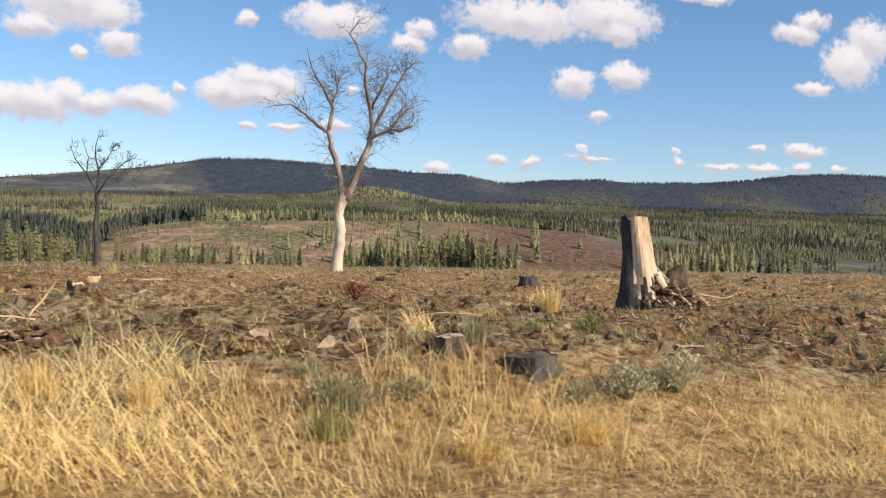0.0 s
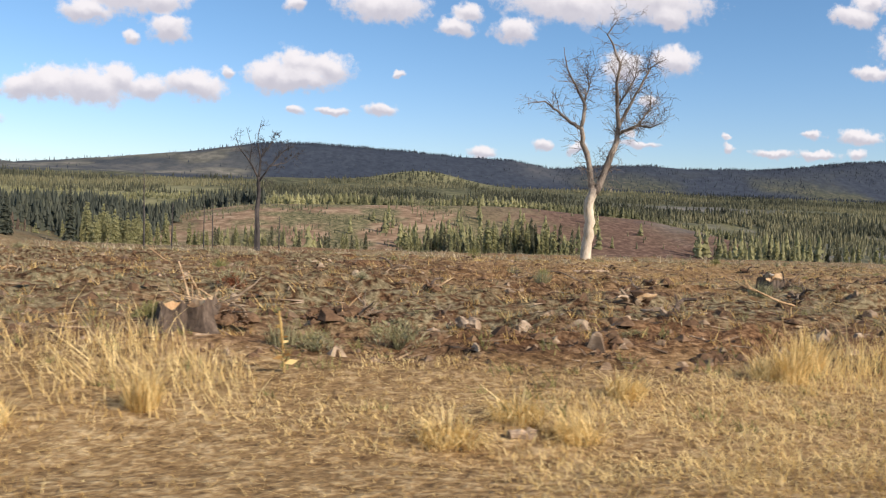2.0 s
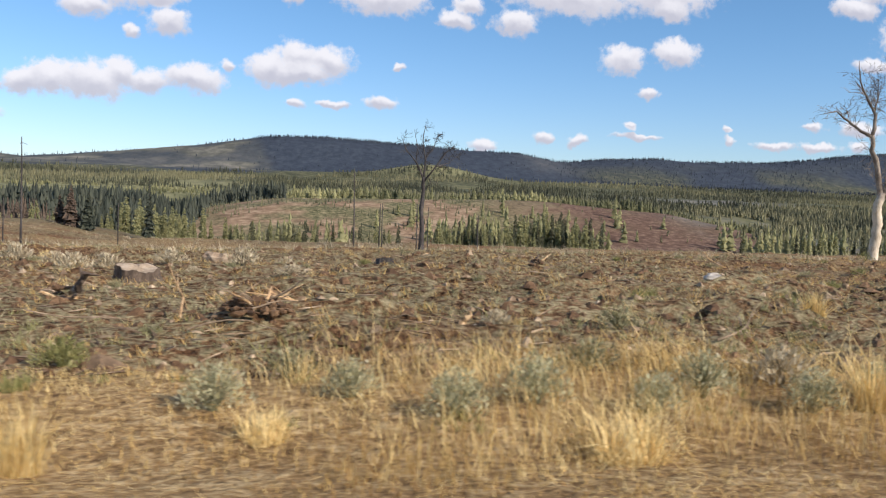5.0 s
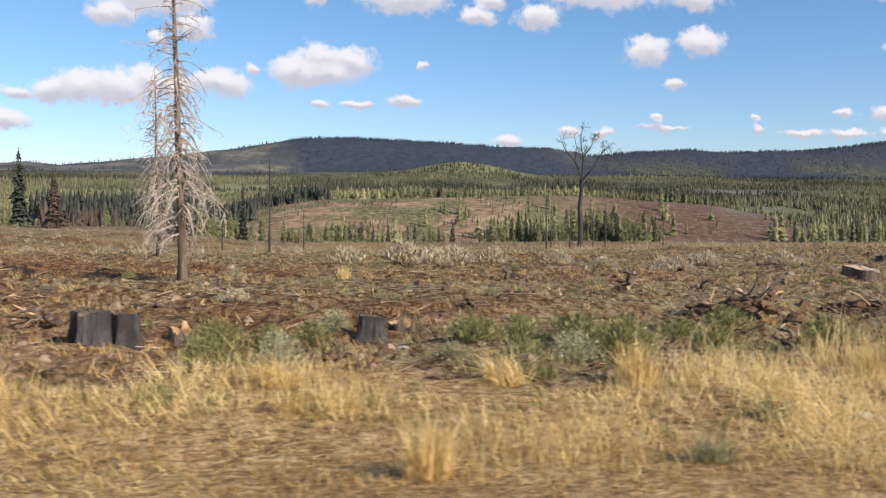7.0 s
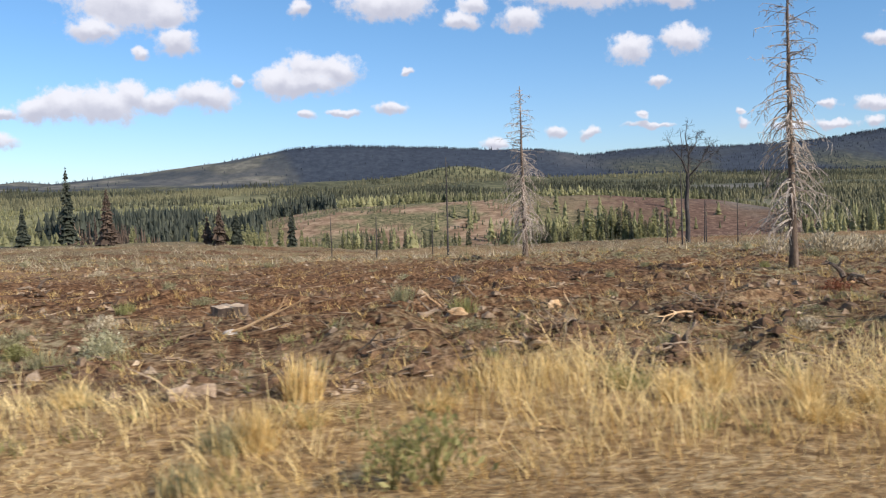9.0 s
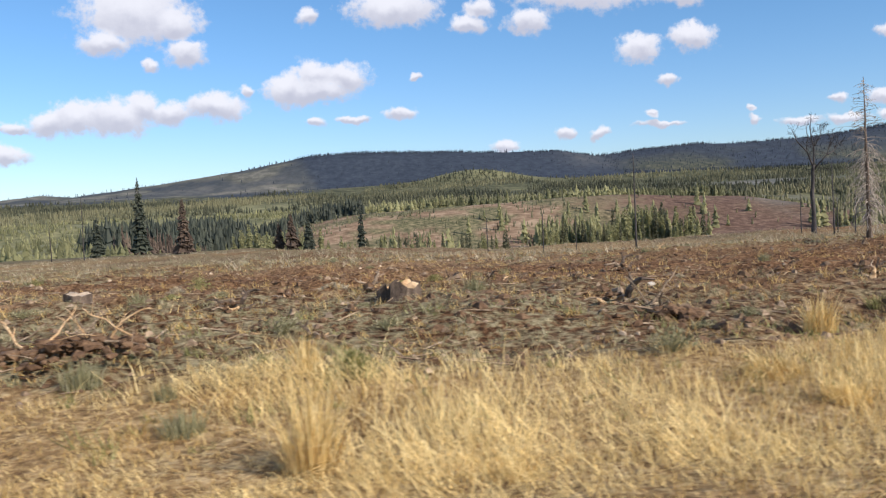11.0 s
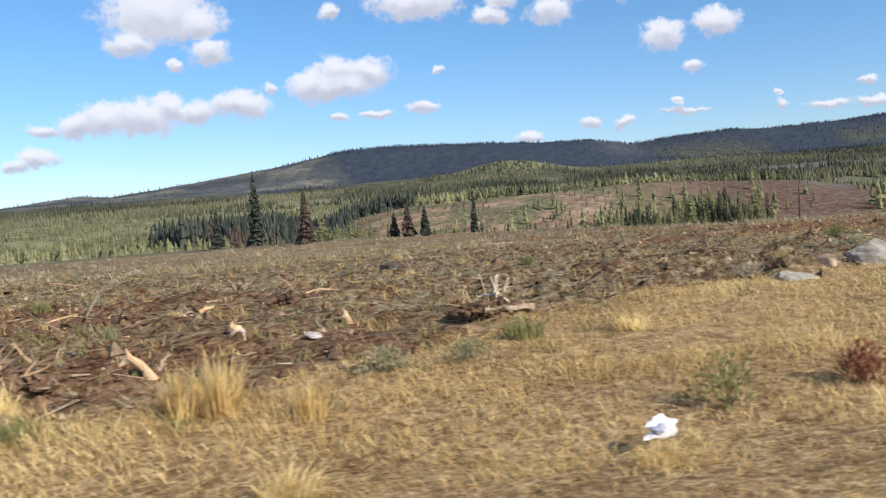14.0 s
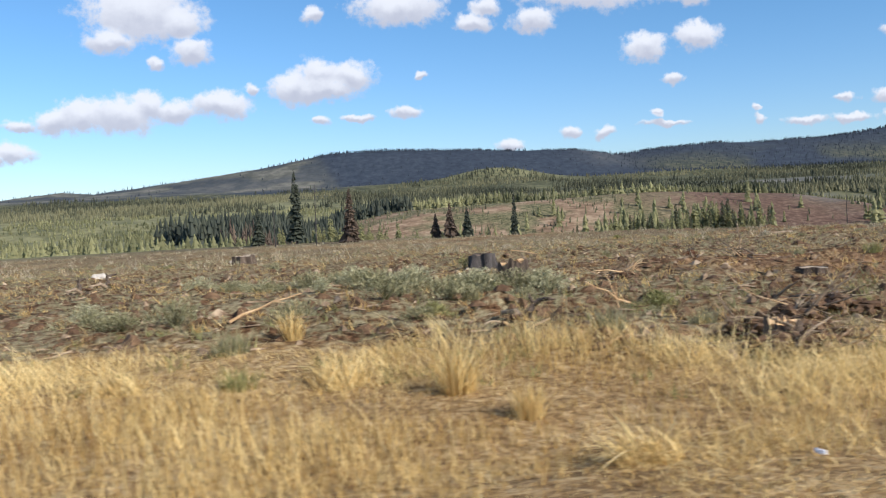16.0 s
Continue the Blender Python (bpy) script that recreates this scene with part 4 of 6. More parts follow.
def lump_heap(wide, tall, count, seed):
    """Clods of earth thrown together, thick in the middle and loose at the rim."""
    rng = random.Random(seed)
    bm = bmesh.new()
    for _ in range(count):
        a, e = rng.uniform(0, 6.28), rng.random() ** 0.7
        size = rng.uniform(0.03, 0.11) * (1.25 - 0.5 * e)
        at = Vector((e * wide * math.cos(a), e * wide * 0.75 * math.sin(a), tall * (1 - e * e) * rng.uniform(0.2, 0.95)))
        made = bmesh.ops.create_icosphere(bm, subdivisions=1, radius=1.0)["verts"]
        turn = Matrix.Rotation(rng.uniform(0, 6.28), 3, "Z")
        wide_x, wide_y, high = size * rng.uniform(0.8, 1.7), size * rng.uniform(0.7, 1.2), size * rng.uniform(0.5, 0.95)
        for v in made:
            q = v.co * rng.uniform(0.6, 1.3)
            v.co = at + turn @ Vector((q.x * wide_x, q.y * wide_y, q.z * high))
    me = bpy.data.meshes.new("earth_mound")
    bm.to_mesh(me)
    bm.free()
    me.materials.append(MAT_CLOD)
    return me


def slash_pile(place, wide, tall, count, seed, label, bright=0.3):
    """A heap of torn roots and branches thrown up with earth."""
    rng = random.Random(seed)
    ob = thing("slash_pile", place, label, "brush pile", "slash piles", rng.uniform(0, 360))
    me = lump_heap(wide * 0.5, tall * 0.42, int(40 + 50 * wide), seed)
    tagged(part("earth_mound", me, ob), "clotted red-brown earth", kind="stuff")
    for k in range(count):
        mat = MAT_SPLINT if rng.random() < bright else MAT_BRANCH
        n = min(1.5, wide) * rng.uniform(0.18, 0.62)
        stick = part("branch", stick_mesh(n, rng.uniform(0.007, 0.026), seed * 50 + k, mat, rng.randint(0, 3), 0.22), ob)
        a = rng.uniform(0, 360)
        e = rng.uniform(0, 0.42) * wide
        b = rng.uniform(0, 6.28)
        z = tall * 0.58 * max(0.05, 1 - (e / (wide * 0.55)) ** 2) * rng.uniform(0.3, 1.1)
        stick.matrix_basis = pose(e * math.cos(b), e * math.sin(b) * 0.75, z, rng.uniform(0, 360), rng.uniform(-50, 15), a)
    return ob


def root_clump(seed, wide):
    """A torn root with the earth still on it."""
    rng = random.Random(seed)
    ob = thing("root_clump", (0, -300, 0), "torn dark root clump with earth and broken wood", "root", "root clumps")
    tagged(part("earth", lump_heap(wide * 0.5, wide * 0.5, 9, seed), ob), kind="stuff")
    for k in range(5):
        mat = (MAT_BRANCH, MAT_LOG, MAT_SPLINT, MAT_BARK, MAT_BARK)[(k + seed) % 5]
        root = part("root", stick_mesh(wide * rng.uniform(0.5, 1.1), wide * rng.uniform(0.04, 0.11), seed * 9 + k, mat, rng.randint(1, 3), 0.35), ob)
        root.matrix_basis = pose(rng.uniform(-0.3, 0.1) * wide, rng.uniform(-0.25, 0.25) * wide, wide * rng.uniform(0.08, 0.3), rng.uniform(0, 360), rng.uniform(-55, 8), rng.uniform(0, 360))
    return ob


def log_piece(place, long, thick, turn, seed, label, mat=None, rise=0.0, category="log"):
    """A cut or torn length of trunk lying on the ground."""
    rng = random.Random(seed)
    shape = Shape()
    line = [Vector((long * (k / 5 - 0.5), rng.gauss(0, 0.02), rng.gauss(0, 0.015))) for k in range(6)]
    shape.tube(line, [thick * rng.uniform(0.8, 1.1) for _ in range(6)], 9, wobble=0.55, rng=rng)
    ob = new("log", shape.mesh("log", mat or MAT_LOG))
    ob.matrix_basis = pose(place[0], place[1], place[2] + thick * 0.6, rng.uniform(0, 360), -rise, turn)
    return tagged(ob, label, category, "wood pieces")


def splinter(place, tall, wide, seed, label, turn=0.0, lean=12.0):
    """A torn shard of wood standing out of the ground."""
    rng = random.Random(seed)
    shape = Shape()
    line = [Vector((rng.gauss(0, 0.02), rng.gauss(0, 0.02), tall * (k / 5) - 0.08)) for k in range(6)]
    shape.tube(line, [wide * 0.5 * w_ for w_ in (1.15, 1.0, 0.85, 0.7, 0.42, 0.08)], 7, wobble=0.5, rng=rng)
    ob = new("wood_shard", shape.mesh("wood_shard", MAT_SPLINT))
    ob.matrix_basis = pose(*place, 0, lean, turn)
    return tagged(ob, label, "wood shard", "wood pieces")


def tussock_mesh(name, count, tall, wide, mat, seed, lay=0.0, tone=0.65):
    """A tuft of long dry grass fanning out of one root; lay: how far it is pressed over."""
    rng = random.Random(seed)
    shape = Shape()
    way = rng.uniform(0, 6.28)
    for _ in range(count):
        a = rng.uniform(0, 6.28)
        r = wide * math.sqrt(rng.random())
        n = tall * rng.uniform(0.45, 1.1)
        lean = rng.gauss(0.0, 0.28) + 0.25 * r / wide + lay * rng.uniform(0.4, 1.1)
        b = a if lay < 0.2 or rng.random() < 0.3 else way + rng.gauss(0, 0.5)
        out = Vector((math.cos(b), math.sin(b), 0))
        p = Vector((r * math.cos(a), r * math.sin(a), -0.03))
        mid = p + out * n * 0.35 * math.sin(lean) + Vector((0, 0, n * 0.5 * max(0.25, math.cos(lean * 0.6))))
        tip = p + out * n * math.sin(min(1.5, lean * 1.2)) + Vector((0, 0, n * max(0.10, math.cos(min(1.5, lean * 1.1)))))
        side = Vector((-math.sin(b + rng.gauss(0, 0.7)), math.cos(b + rng.gauss(0, 0.7)), 0)) * rng.uniform(0.004, 0.008)
        t = min(1, max(0, rng.gauss(tone, 0.2)))
        shape.flat([p - side, p + side, mid + side * 0.9, mid - side * 0.9], t)
        shape.flat([mid - side * 0.9, mid + side * 0.9, tip], t)
    return shape.mesh(name, mat)

# ---- road ----


def build_road():
    shape = Shape()
    xs = np.linspace(-1500, 1500, 61)
    for a, b in zip(xs, xs[1:]):
        shape.flat([(a, -5.0, 0.475), (b, -5.0, 0.475), (b, 2.7, 0.475), (a, 2.7, 0.475)])
    tagged(new("road", shape.mesh("road", MAT_ASPHALT)), "grey asphalt country road beside the field", "road", kind="structure")
    for y in (-4.7, 2.35):
        shape = Shape()
        for a, b in zip(xs, xs[1:]):
            shape.flat([(a, y, 0.480), (b, y, 0.480), (b, y + 0.11, 0.480), (a, y + 0.11, 0.480)])
        tagged(new("road_line", shape.mesh("road_line", MAT_LINE)), "worn white painted edge line", "road marking", kind="structure")


build_road()


def on_ground(x, y, dz=0.0):
    return (x, y, height_at(x, y) + dz)


# ---- the large dead trees ----
FORKED = [
    (0.36, 0.31, [(0.0, -0.4), (0.12, 1.6), (0.20, 3.0), (0.10, 4.0), (0.42, 5.3)]),
    (0.23, 0.15, [(0.36, 4.9), (0.08, 6.4), (-0.48, 8.4), (-0.72, 9.5)]),
    (0.14, 0.02, [(-0.72, 9.4), (-1.4, 9.8), (-2.3, 10.6), (-3.2, 11.2), (-4.5, 10.9)]),
    (0.14, 0.02, [(-0.72, 9.5), (-0.48, 11.0), (-1.2, 12.4), (-1.8, 13.4), (-2.2, 14.8)]),
    (0.08, 0.02, [(-0.55, 11.2), (-0.2, 12.4), (-0.5, 13.6)]),
    (0.27, 0.17, [(0.46, 5.0), (1.1, 6.5), (1.9, 8.4), (2.1, 9.5)]),
    (0.16, 0.025, [(2.1, 9.4), (2.0, 11.0), (1.6, 12.6), (1.6, 13.8), (0.6, 15.6), (1.2, 16.6)]),
    (0.12, 0.025, [(2.1, 9.2), (3.3, 9.8), (4.0, 9.6), (4.8, 10.0)]),
    (0.14, 0.025, [(2.0, 9.5), (2.8, 11.0), (3.6, 12.6), (4.4, 14.0), (4.9, 14.4)]),
    (0.09, 0.02, [(2.0, 11.0), (2.8, 12.6), (3.1, 13.8)]),
    (0.09, 0.02, [(3.3, 9.8), (4.2, 11.0), (4.5, 12.4)]),
]
snag((6.2, 56.0, height_at(6.2, 56.0)), -8, FORKED, 32, (MAT_SHED, MAT_BARK_GREY), "tall dead tree with forked pale trunk and bare twigs", 3, 1.0, 1.15, 0.008)
SPREADING = [
    (0.36, 0.22, [(0.0, -0.6), (0.0, 3.0), (-0.1, 6.0), (0.05, 8.6), (0.0, 10.4)]),
    (0.15, 0.03, [(0.0, 10.2), (-1.2, 12.3), (-2.6, 14.2), (-3.3, 15.8)]),
    (0.16, 0.03, [(0.0, 10.3), (0.2, 12.6), (-0.3, 15.0), (0.2, 18.0)]),
    (0.14, 0.03, [(0.0, 9.6), (1.5, 11.8), (3.0, 13.8), (4.6, 14.9)]),
    (0.09, 0.02, [(0.2, 13.0), (1.4, 14.8), (2.2, 16.6)]),
    (0.09, 0.02, [(-1.2, 12.3), (-1.0, 14.4), (-1.7, 16.8)]),
    (0.08, 0.02, [(1.5, 11.8), (3.4, 12.4), (5.0, 13.6)]),
]
snag((-18.1, 117.0, height_at(-18.1, 117.0)), 0, SPREADING, 14, (MAT_BARK_DARK, MAT_BARK_DARK), "dark dead tree with open spreading crown", 8, 1.0, 1.15, 0.016)

pine_snag(on_ground(-59.13, 23.2), 9.8, 0.13, -0.022, "dead grey pine with drooping bare boughs in the churned soil", 5)
pine_snag(on_ground(-62.78, 40.6), 8.4, 0.14, -0.012, "smaller dead grey pine with hanging bare boughs", 9, 0.12, 0.19)

for x, y, tall, thick, seed in ((-29.2, 95, 8.9, 0.16, 1), (-26.4, 95, 5.4, 0.14, 2), (-22.1, 95, 5.4, 0.12, 3), (-15.0, 95, 4.4, 0.13, 4), (-59.9, 81, 10.0, 0.17, 5),
                                (-65.7, 95, 5.0, 0.13, 6), (-24.4, 110, 6.0, 0.13, 8), (-18.2, 111, 5.9, 0.13, 9), (-57.1, 110, 5.2, 0.12, 10),
                                (-70.4, 104, 5.4, 0.11, 14), (-141.0, 190, 14.0, 0.2, 15), (-150.5, 200, 9.0, 0.2, 16)):
    bare_pole((x, y, height_at(x, y)), tall, thick, seed, "thin burnt black tree trunk with broken branch stubs")

# Single conifers at the field's far edge.
for x, y, tall, wide, mat, seed, text in (
        (-77.8, 269, 14.5, 2.1, MAT_NEEDLE_DARK, 1, "dark green narrow conifer at the edge of the field"),
        (-148.0, 285, 25.0, 3.6, MAT_NEEDLE_DARK, 2, "tall dark conifer rising over the woods"),
        (-99.4, 266, 11.0, 3.0, MAT_NEEDLE_DEAD, 3, "brownish dying conifer with thin needles"),
        (-94.2, 264, 9.5, 2.6, MAT_NEEDLE_DARK, 4, "bushy dark conifer beside a dying one"),
        (-103.5, 270, 8.0, 2.2, MAT_NEEDLE_DEAD, 5, "thin brown dying conifer"),
        (-131.0, 262, 17.0, 3.2, MAT_NEEDLE_DEAD, 6, "tall thin conifer with brown needles"),
        (-160.0, 280, 13.0, 2.6, MAT_NEEDLE_DARK, 7, "dark conifer before the woods")):
    sunk = max(0.0, -9.0 - height_at(x, y))
    conifer((x, y, height_at(x, y)), tall + sunk, wide, mat, text, seed, "edge conifers", 30, 0.12)

# ---- the broken trunk with its torn roots ----


def broken_trunk(place):
    ob = thing("broken_trunk", place, "tall broken tree trunk with torn roots, burnt dark on one side", "stump", turn=-14)
    rng = random.Random(77)
    sides, rings = 36, 16
    verts, faces, split = [], [], []
    for k in range(rings):
        f = k / (rings - 1)
        for s in range(sides):
            a = 2 * math.pi * s / sides
            r = 0.29 + 0.16 * (1 - f) + 0.30 * (1 - f) ** 4 * (1 + 0.4 * math.sin(3 * a + 1))
            r *= 1 + 0.10 * math.sin(5 * a + 4 * f) + 0.06 * noise.noise(Vector((a * 4, f * 9, 2.0))) + 0.03 * (rng.random() - 0.5)
            z = 2.33 * f - 0.2 * (1 - f)
            if k >= rings - 2:
                z += 0.09 * noise.noise(Vector((math.cos(a) * 3, math.sin(a) * 3, 5.0))) + rng.uniform(-0.03, 0.03)
            verts.append((r * math.cos(a) - 0.30 * f + 0.03, r * math.sin(a), z))
    for k in range(rings - 1):
        for s in range(sides):
            a, b = k * sides + s, k * sides + (s + 1) % sides
            faces.append((a, b, b + sides, a + sides))
            mid = (s + 0.5) / sides * 360
            split.append(1 if (mid > 244 or mid < 40) and k > 5 + 2 * math.sin(s * 1.7) else 0)
    faces.append(tuple((rings - 1) * sides + s for s in range(sides)))
    split.append(1)
    me = bpy.data.meshes.new("trunk")
    me.from_pydata(verts, [], faces)
    me.materials.append(MAT_BARK_DARK)
    me.materials.append(MAT_TORN)
    me.polygons.foreach_set("material_index", np.array(split, np.int32))
    part("trunk", me, ob)
    tagged(part("loose_earth", lump_heap(1.15, 1.0, 260, 12), ob), "loose earth round the roots", kind="stuff").matrix_basis = pose(0.5, -0.15, 0.0)
    for k in range(34):
        n = rng.uniform(0.35, 1.0)
        mat = MAT_SPLINT if rng.random() < 0.3 else MAT_BRANCH
        root = part("root", stick_mesh(n, rng.uniform(0.014, 0.045), 900 + k, mat, 2, 0.3), ob)
        root.matrix_basis = pose(rng.uniform(-0.1, 1.35), rng.uniform(-0.6, 0.1), rng.uniform(0.12, 0.65), rng.uniform(0, 360), rng.uniform(-5, 60), rng.uniform(-110, 40))
    mound = rock_mesh("root_mound", (0.78, 0.55, 0.80), MAT_CLOD, 33, 4, 0.55, 6)
    part("root_mound", mound, ob, "earth clotted on the roots").matrix_basis = pose(0.42, -0.02, 0.12, 0, 14, 0)
    for k in range(12):
        shape = Shape()
        a, low = rng.uniform(-0.35, 0.30), rng.uniform(0.7, 1.5)
        high = Vector((0.22, a * 0.6, rng.uniform(0.45, 1.15)))
        end = Vector((low, a - 0.25, rng.uniform(-0.1, 0.15)))
        line = [high.lerp(end, f) + Vector((rng.gauss(0, 0.04), rng.gauss(0, 0.04), 0.10 * math.sin(3.1 * f))) for f in (0, 0.25, 0.5, 0.75, 1)]
        shape.tube(line, [0.10, 0.085, 0.065, 0.045, 0.02], 7, wobble=0.4, rng=rng)
        part("root", shape.mesh("root", (MAT_BRANCH, MAT_TORN, MAT_BARK)[k % 3]), ob)
    slab = part("side_slab", rock_mesh("side_slab", (0.30, 0.2, 0.42), MAT_BARK, 31, 3, 0.3, 4), ob, "dark slab of bark and root")
    slab.matrix_basis = pose(0.85, 0.35, 0.85, 0, 18, 10)


broken_trunk(on_ground(9.12, 18.0, -0.06))

# ---- stumps ----
STUMPS = [
    (2.17, 8.6, 0.30, 0.12, "sawn"), (2.97, 8.3, 0.52, 0.14, "charred"), (-3.0, 18.1, 0.58, 0.27, "broken"), (-15.5, 11.7, 0.78, 0.26, "broken"),
    (-23.8, 10.1, 0.55, 0.16, "sawn"), (-27.0, 8.7, 0.54, 0.20, "sawn"), (-40.2, 22.1, 1.0, 0.42, "sawn"),
    (-58.75, 12.3, 0.46, 0.38, "charred"), (-58.32, 12.45, 0.38, 0.36, "charred"), (-57.6, 12.7, 0.34, 0.2, "broken"), (-54.8, 13.0, 0.42, 0.26, "charred"), (-54.3, 13.3, 0.36, 0.2, "broken"),
    (-61.5, 12.2, 0.22, 0.28, "charred"), (-75.0, 17.3, 0.72, 0.28, "sawn"), (-79.9, 14.4, 0.40, 0.30, "broken"), 
    (-89.8, 16.5, 0.74, 0.30, "broken"), (-97.2, 21.8, 0.62, 0.34, "sawn"), (-129.4, 16.4, 0.62, 0.13, "sawn"), (-135.2, 19.0, 0.66, 0.28, "broken"),
    (-134.6, 26.0, 0.78, 0.42, "charred"), (-144.8, 57.5, 1.3, 0.55, "sawn"), (-134.1, 9.4, 0.40, 0.34, "broken"),
    (-69.0, 26.0, 0.6, 0.3, "charred"), (-33.0, 31.0, 0.6, 0.3, "charred"), (-118.0, 27.0, 0.6, 0.3, "charred"), (18.0, 36.0, 0.7, 0.4, "broken"), (10.5, 30.0, 0.6, 0.35, "charred"),
]
STUMP_LABELS = {"sawn": "low sawn tree stump with pale flat top", "broken": "torn tree stump with splintered yellow wood", "charred": "dark burnt tree stump in the churned soil"}
for n, (x, y, wide, tall, style) in enumerate(STUMPS):
    stump(on_ground(x, y, -0.02), wide, tall * 1.1, style, 200 + n, STUMP_LABELS[style])

leaning = stump(on_ground(-64.1, 11.6), 0.74, 0.34, "charred", 262, "dark torn stump tipped over beside split yellow wood")
leaning.matrix_basis = pose(*on_ground(-64.1, 11.6, -0.03), 3, -6, 10)

# ---- boulders and stones ----
for n, (x, y, a, b, c) in enumerate(((-111.85, 13.5, 0.50, 0.4, 0.30), (-109.6, 14.6, 0.72, 0.60, 0.52), (-107.7, 13.9, 0.72, 0.55, 0.52), (-105.8, 14.2, 0.90, 0.6, 0.58), (-102.75, 15.3, 0.66, 0.42, 0.40))):
    ob = new("boulder", rock_mesh("boulder", (a, b, c), MAT_ROCK, 40 + n, 4, 0.13, 11))
    ob.matrix_basis = pose(*on_ground(x, y, -0.10), 0, 0, (0, 180, 12, 150, 170)[n])
    tagged(ob, "pale grey granite boulder standing in dry grass", "boulder", "boulders in a row")
for n, (x, y, a) in enumerate(((3.9, 29.4, 0.22), (-21.3, 18.5, 0.13), (-26.4, 18.9, 0.25), (-54.7, 11.6, 0.08), (-54.45, 11.7, 0.10), (-74.7, 14.0, 0.13), (3.4, 13.0, 0.12), (-9.7, 13.0, 0.13), (-59.3, 10.2, 0.09),
                               (-27.0, 14.0, 0.09), (-20.0, 12.0, 0.10), (-50.6, 7.1, 0.08), (-12.0, 22.0, 0.16), (-84.0, 18.0, 0.13), (-121.0, 12.5, 0.14), (-119.9, 12.1, 0.13), (-149.5, 40.0, 0.42), (-146.0, 62.0, 0.30))):
    ob = new("stone", rock_mesh("stone", (a, a * 0.75, a * 0.5), MAT_STONE, 70 + n, 3, 0.32, 7))
    ob.matrix_basis = pose(*on_ground(x, y, a * 0.3), 0, 0, 70 * n)
    tagged(ob, "small pale stone on the bare soil", "stone", "pale stones")

# ---- heaps of slash, logs and shards ----
for n, (x, y, wide, tall, count, bright) in enumerate(((-2.6, 11.7, 1.1, 0.6, 26, 0.35), (-15.2, 12.0, 1.5, 0.4, 16, 0.4), (-18.6, 11.2, 1.6, 0.4, 10, 0.4), (-13.2, 13.5, 1.8, 0.4, 12, 0.3), (-2.6, 17.6, 1.3, 0.4, 14, 0.1), (-48.9, 14.0, 1.2, 0.6, 20, 0.15), (-48.4, 13.4, 1.1, 0.55, 22, 0.3), (-62.9, 12.4, 0.6, 0.5, 14, 0.6),
                                                         (-72.5, 11.3, 0.9, 0.3, 12, 0.2), (-97.5, 11.0, 3.0, 0.45, 26, 0.2), (-94.6, 11.6, 2.6, 0.45, 22, 0.2), (-99.5, 13.0, 2.2, 0.4, 16, 0.15), (-45.0, 15.0, 2.2, 0.4, 16, 0.2), (-66.5, 14.0, 2.0, 0.4, 14, 0.2), (-110.5, 20.0, 2.4, 0.4, 16, 0.2), (-124.0, 16.0, 2.4, 0.4, 18, 0.3), (-117.3, 12.7, 1.1, 0.3, 16, 0.8), (-123.4, 10.3, 1.3, 0.6, 30, 0.5), (-133.2, 17.3, 1.4, 0.5, 26, 0.4),
                                                         (-133.6, 10.2, 2.3, 0.75, 16, 0.3), (-132.3, 11.2, 1.7, 0.55, 10, 0.35), (-131.2, 10.6, 1.5, 0.45, 9, 0.4), (-134.3, 9.0, 1.2, 0.5, 7, 0.3), (-136.0, 10.4, 1.8, 0.45, 8, 0.3), (-69.6, 12.4, 1.6, 0.45, 16, 0.4), (-72.6, 14.4, 1.6, 0.4, 12, 0.3), (-69.0, 9.6, 0.8, 0.35, 8, 0.2), (-20.2, 10.3, 1.0, 0.45, 10, 0.3), (-70.85, 16.0, 1.3, 0.25, 16, 0.5), (-101.0, 16.8, 1.8, 0.5, 24, 0.15), (1.0, 19.0, 1.6, 0.5, 22, 0.3),
                                                         (9.5, 17.5, 1.3, 0.4, 18, 0.5), (-37.0, 13.0, 1.4, 0.4, 18, 0.3), (-41.5, 11.8, 1.3, 0.5, 20, 0.2), (-86.0, 12.5, 1.4, 0.4, 16, 0.3), (-128.8, 20.5, 1.5, 0.4, 20, 0.3), (-120.5, 17.0, 1.3, 0.4, 16, 0.4))):
    slash_pile(on_ground(x, y), wide, tall, count, 300 + n, "heap of torn roots and dry branches on red earth", bright)
for n, (x, y, long, thick, turn) in enumerate(((0.3, 11.9, 0.36, 0.11, 20), (-39.2, 34.2, 1.1, 0.26, -30), (-68.8, 10.4, 0.6, 0.12, 15), (-71.0, 15.6, 1.0, 0.08, 25), (-74.7, 9.1, 0.45, 0.09, 10), (-125.6, 13.0, 0.5, 0.18, 5),
                                                 (-12.1, 7.2, 0.26, 0.05, 15), (-117.0, 12.4, 0.8, 0.06, 8), (-57.0, 11.0, 0.5, 0.05, 60), (-11.5, 12.4, 0.35, 0.10, -35), (-10.7, 12.2, 0.3, 0.09, 50), (-62.0, 15.0, 0.8, 0.05, 80),
                                                 (12.0, 24.0, 1.6, 0.07, 5), (16.0, 27.0, 2.2, 0.08, -6), (-3.0, 30.0, 1.5, 0.07, 12), (-55.0, 60.0, 2.2, 0.10, 6), (-110.0, 52.0, 2.0, 0.09, -8))):
    log_piece(on_ground(x, y), long, thick, turn, 400 + n, "short piece of pale broken log on the soil")
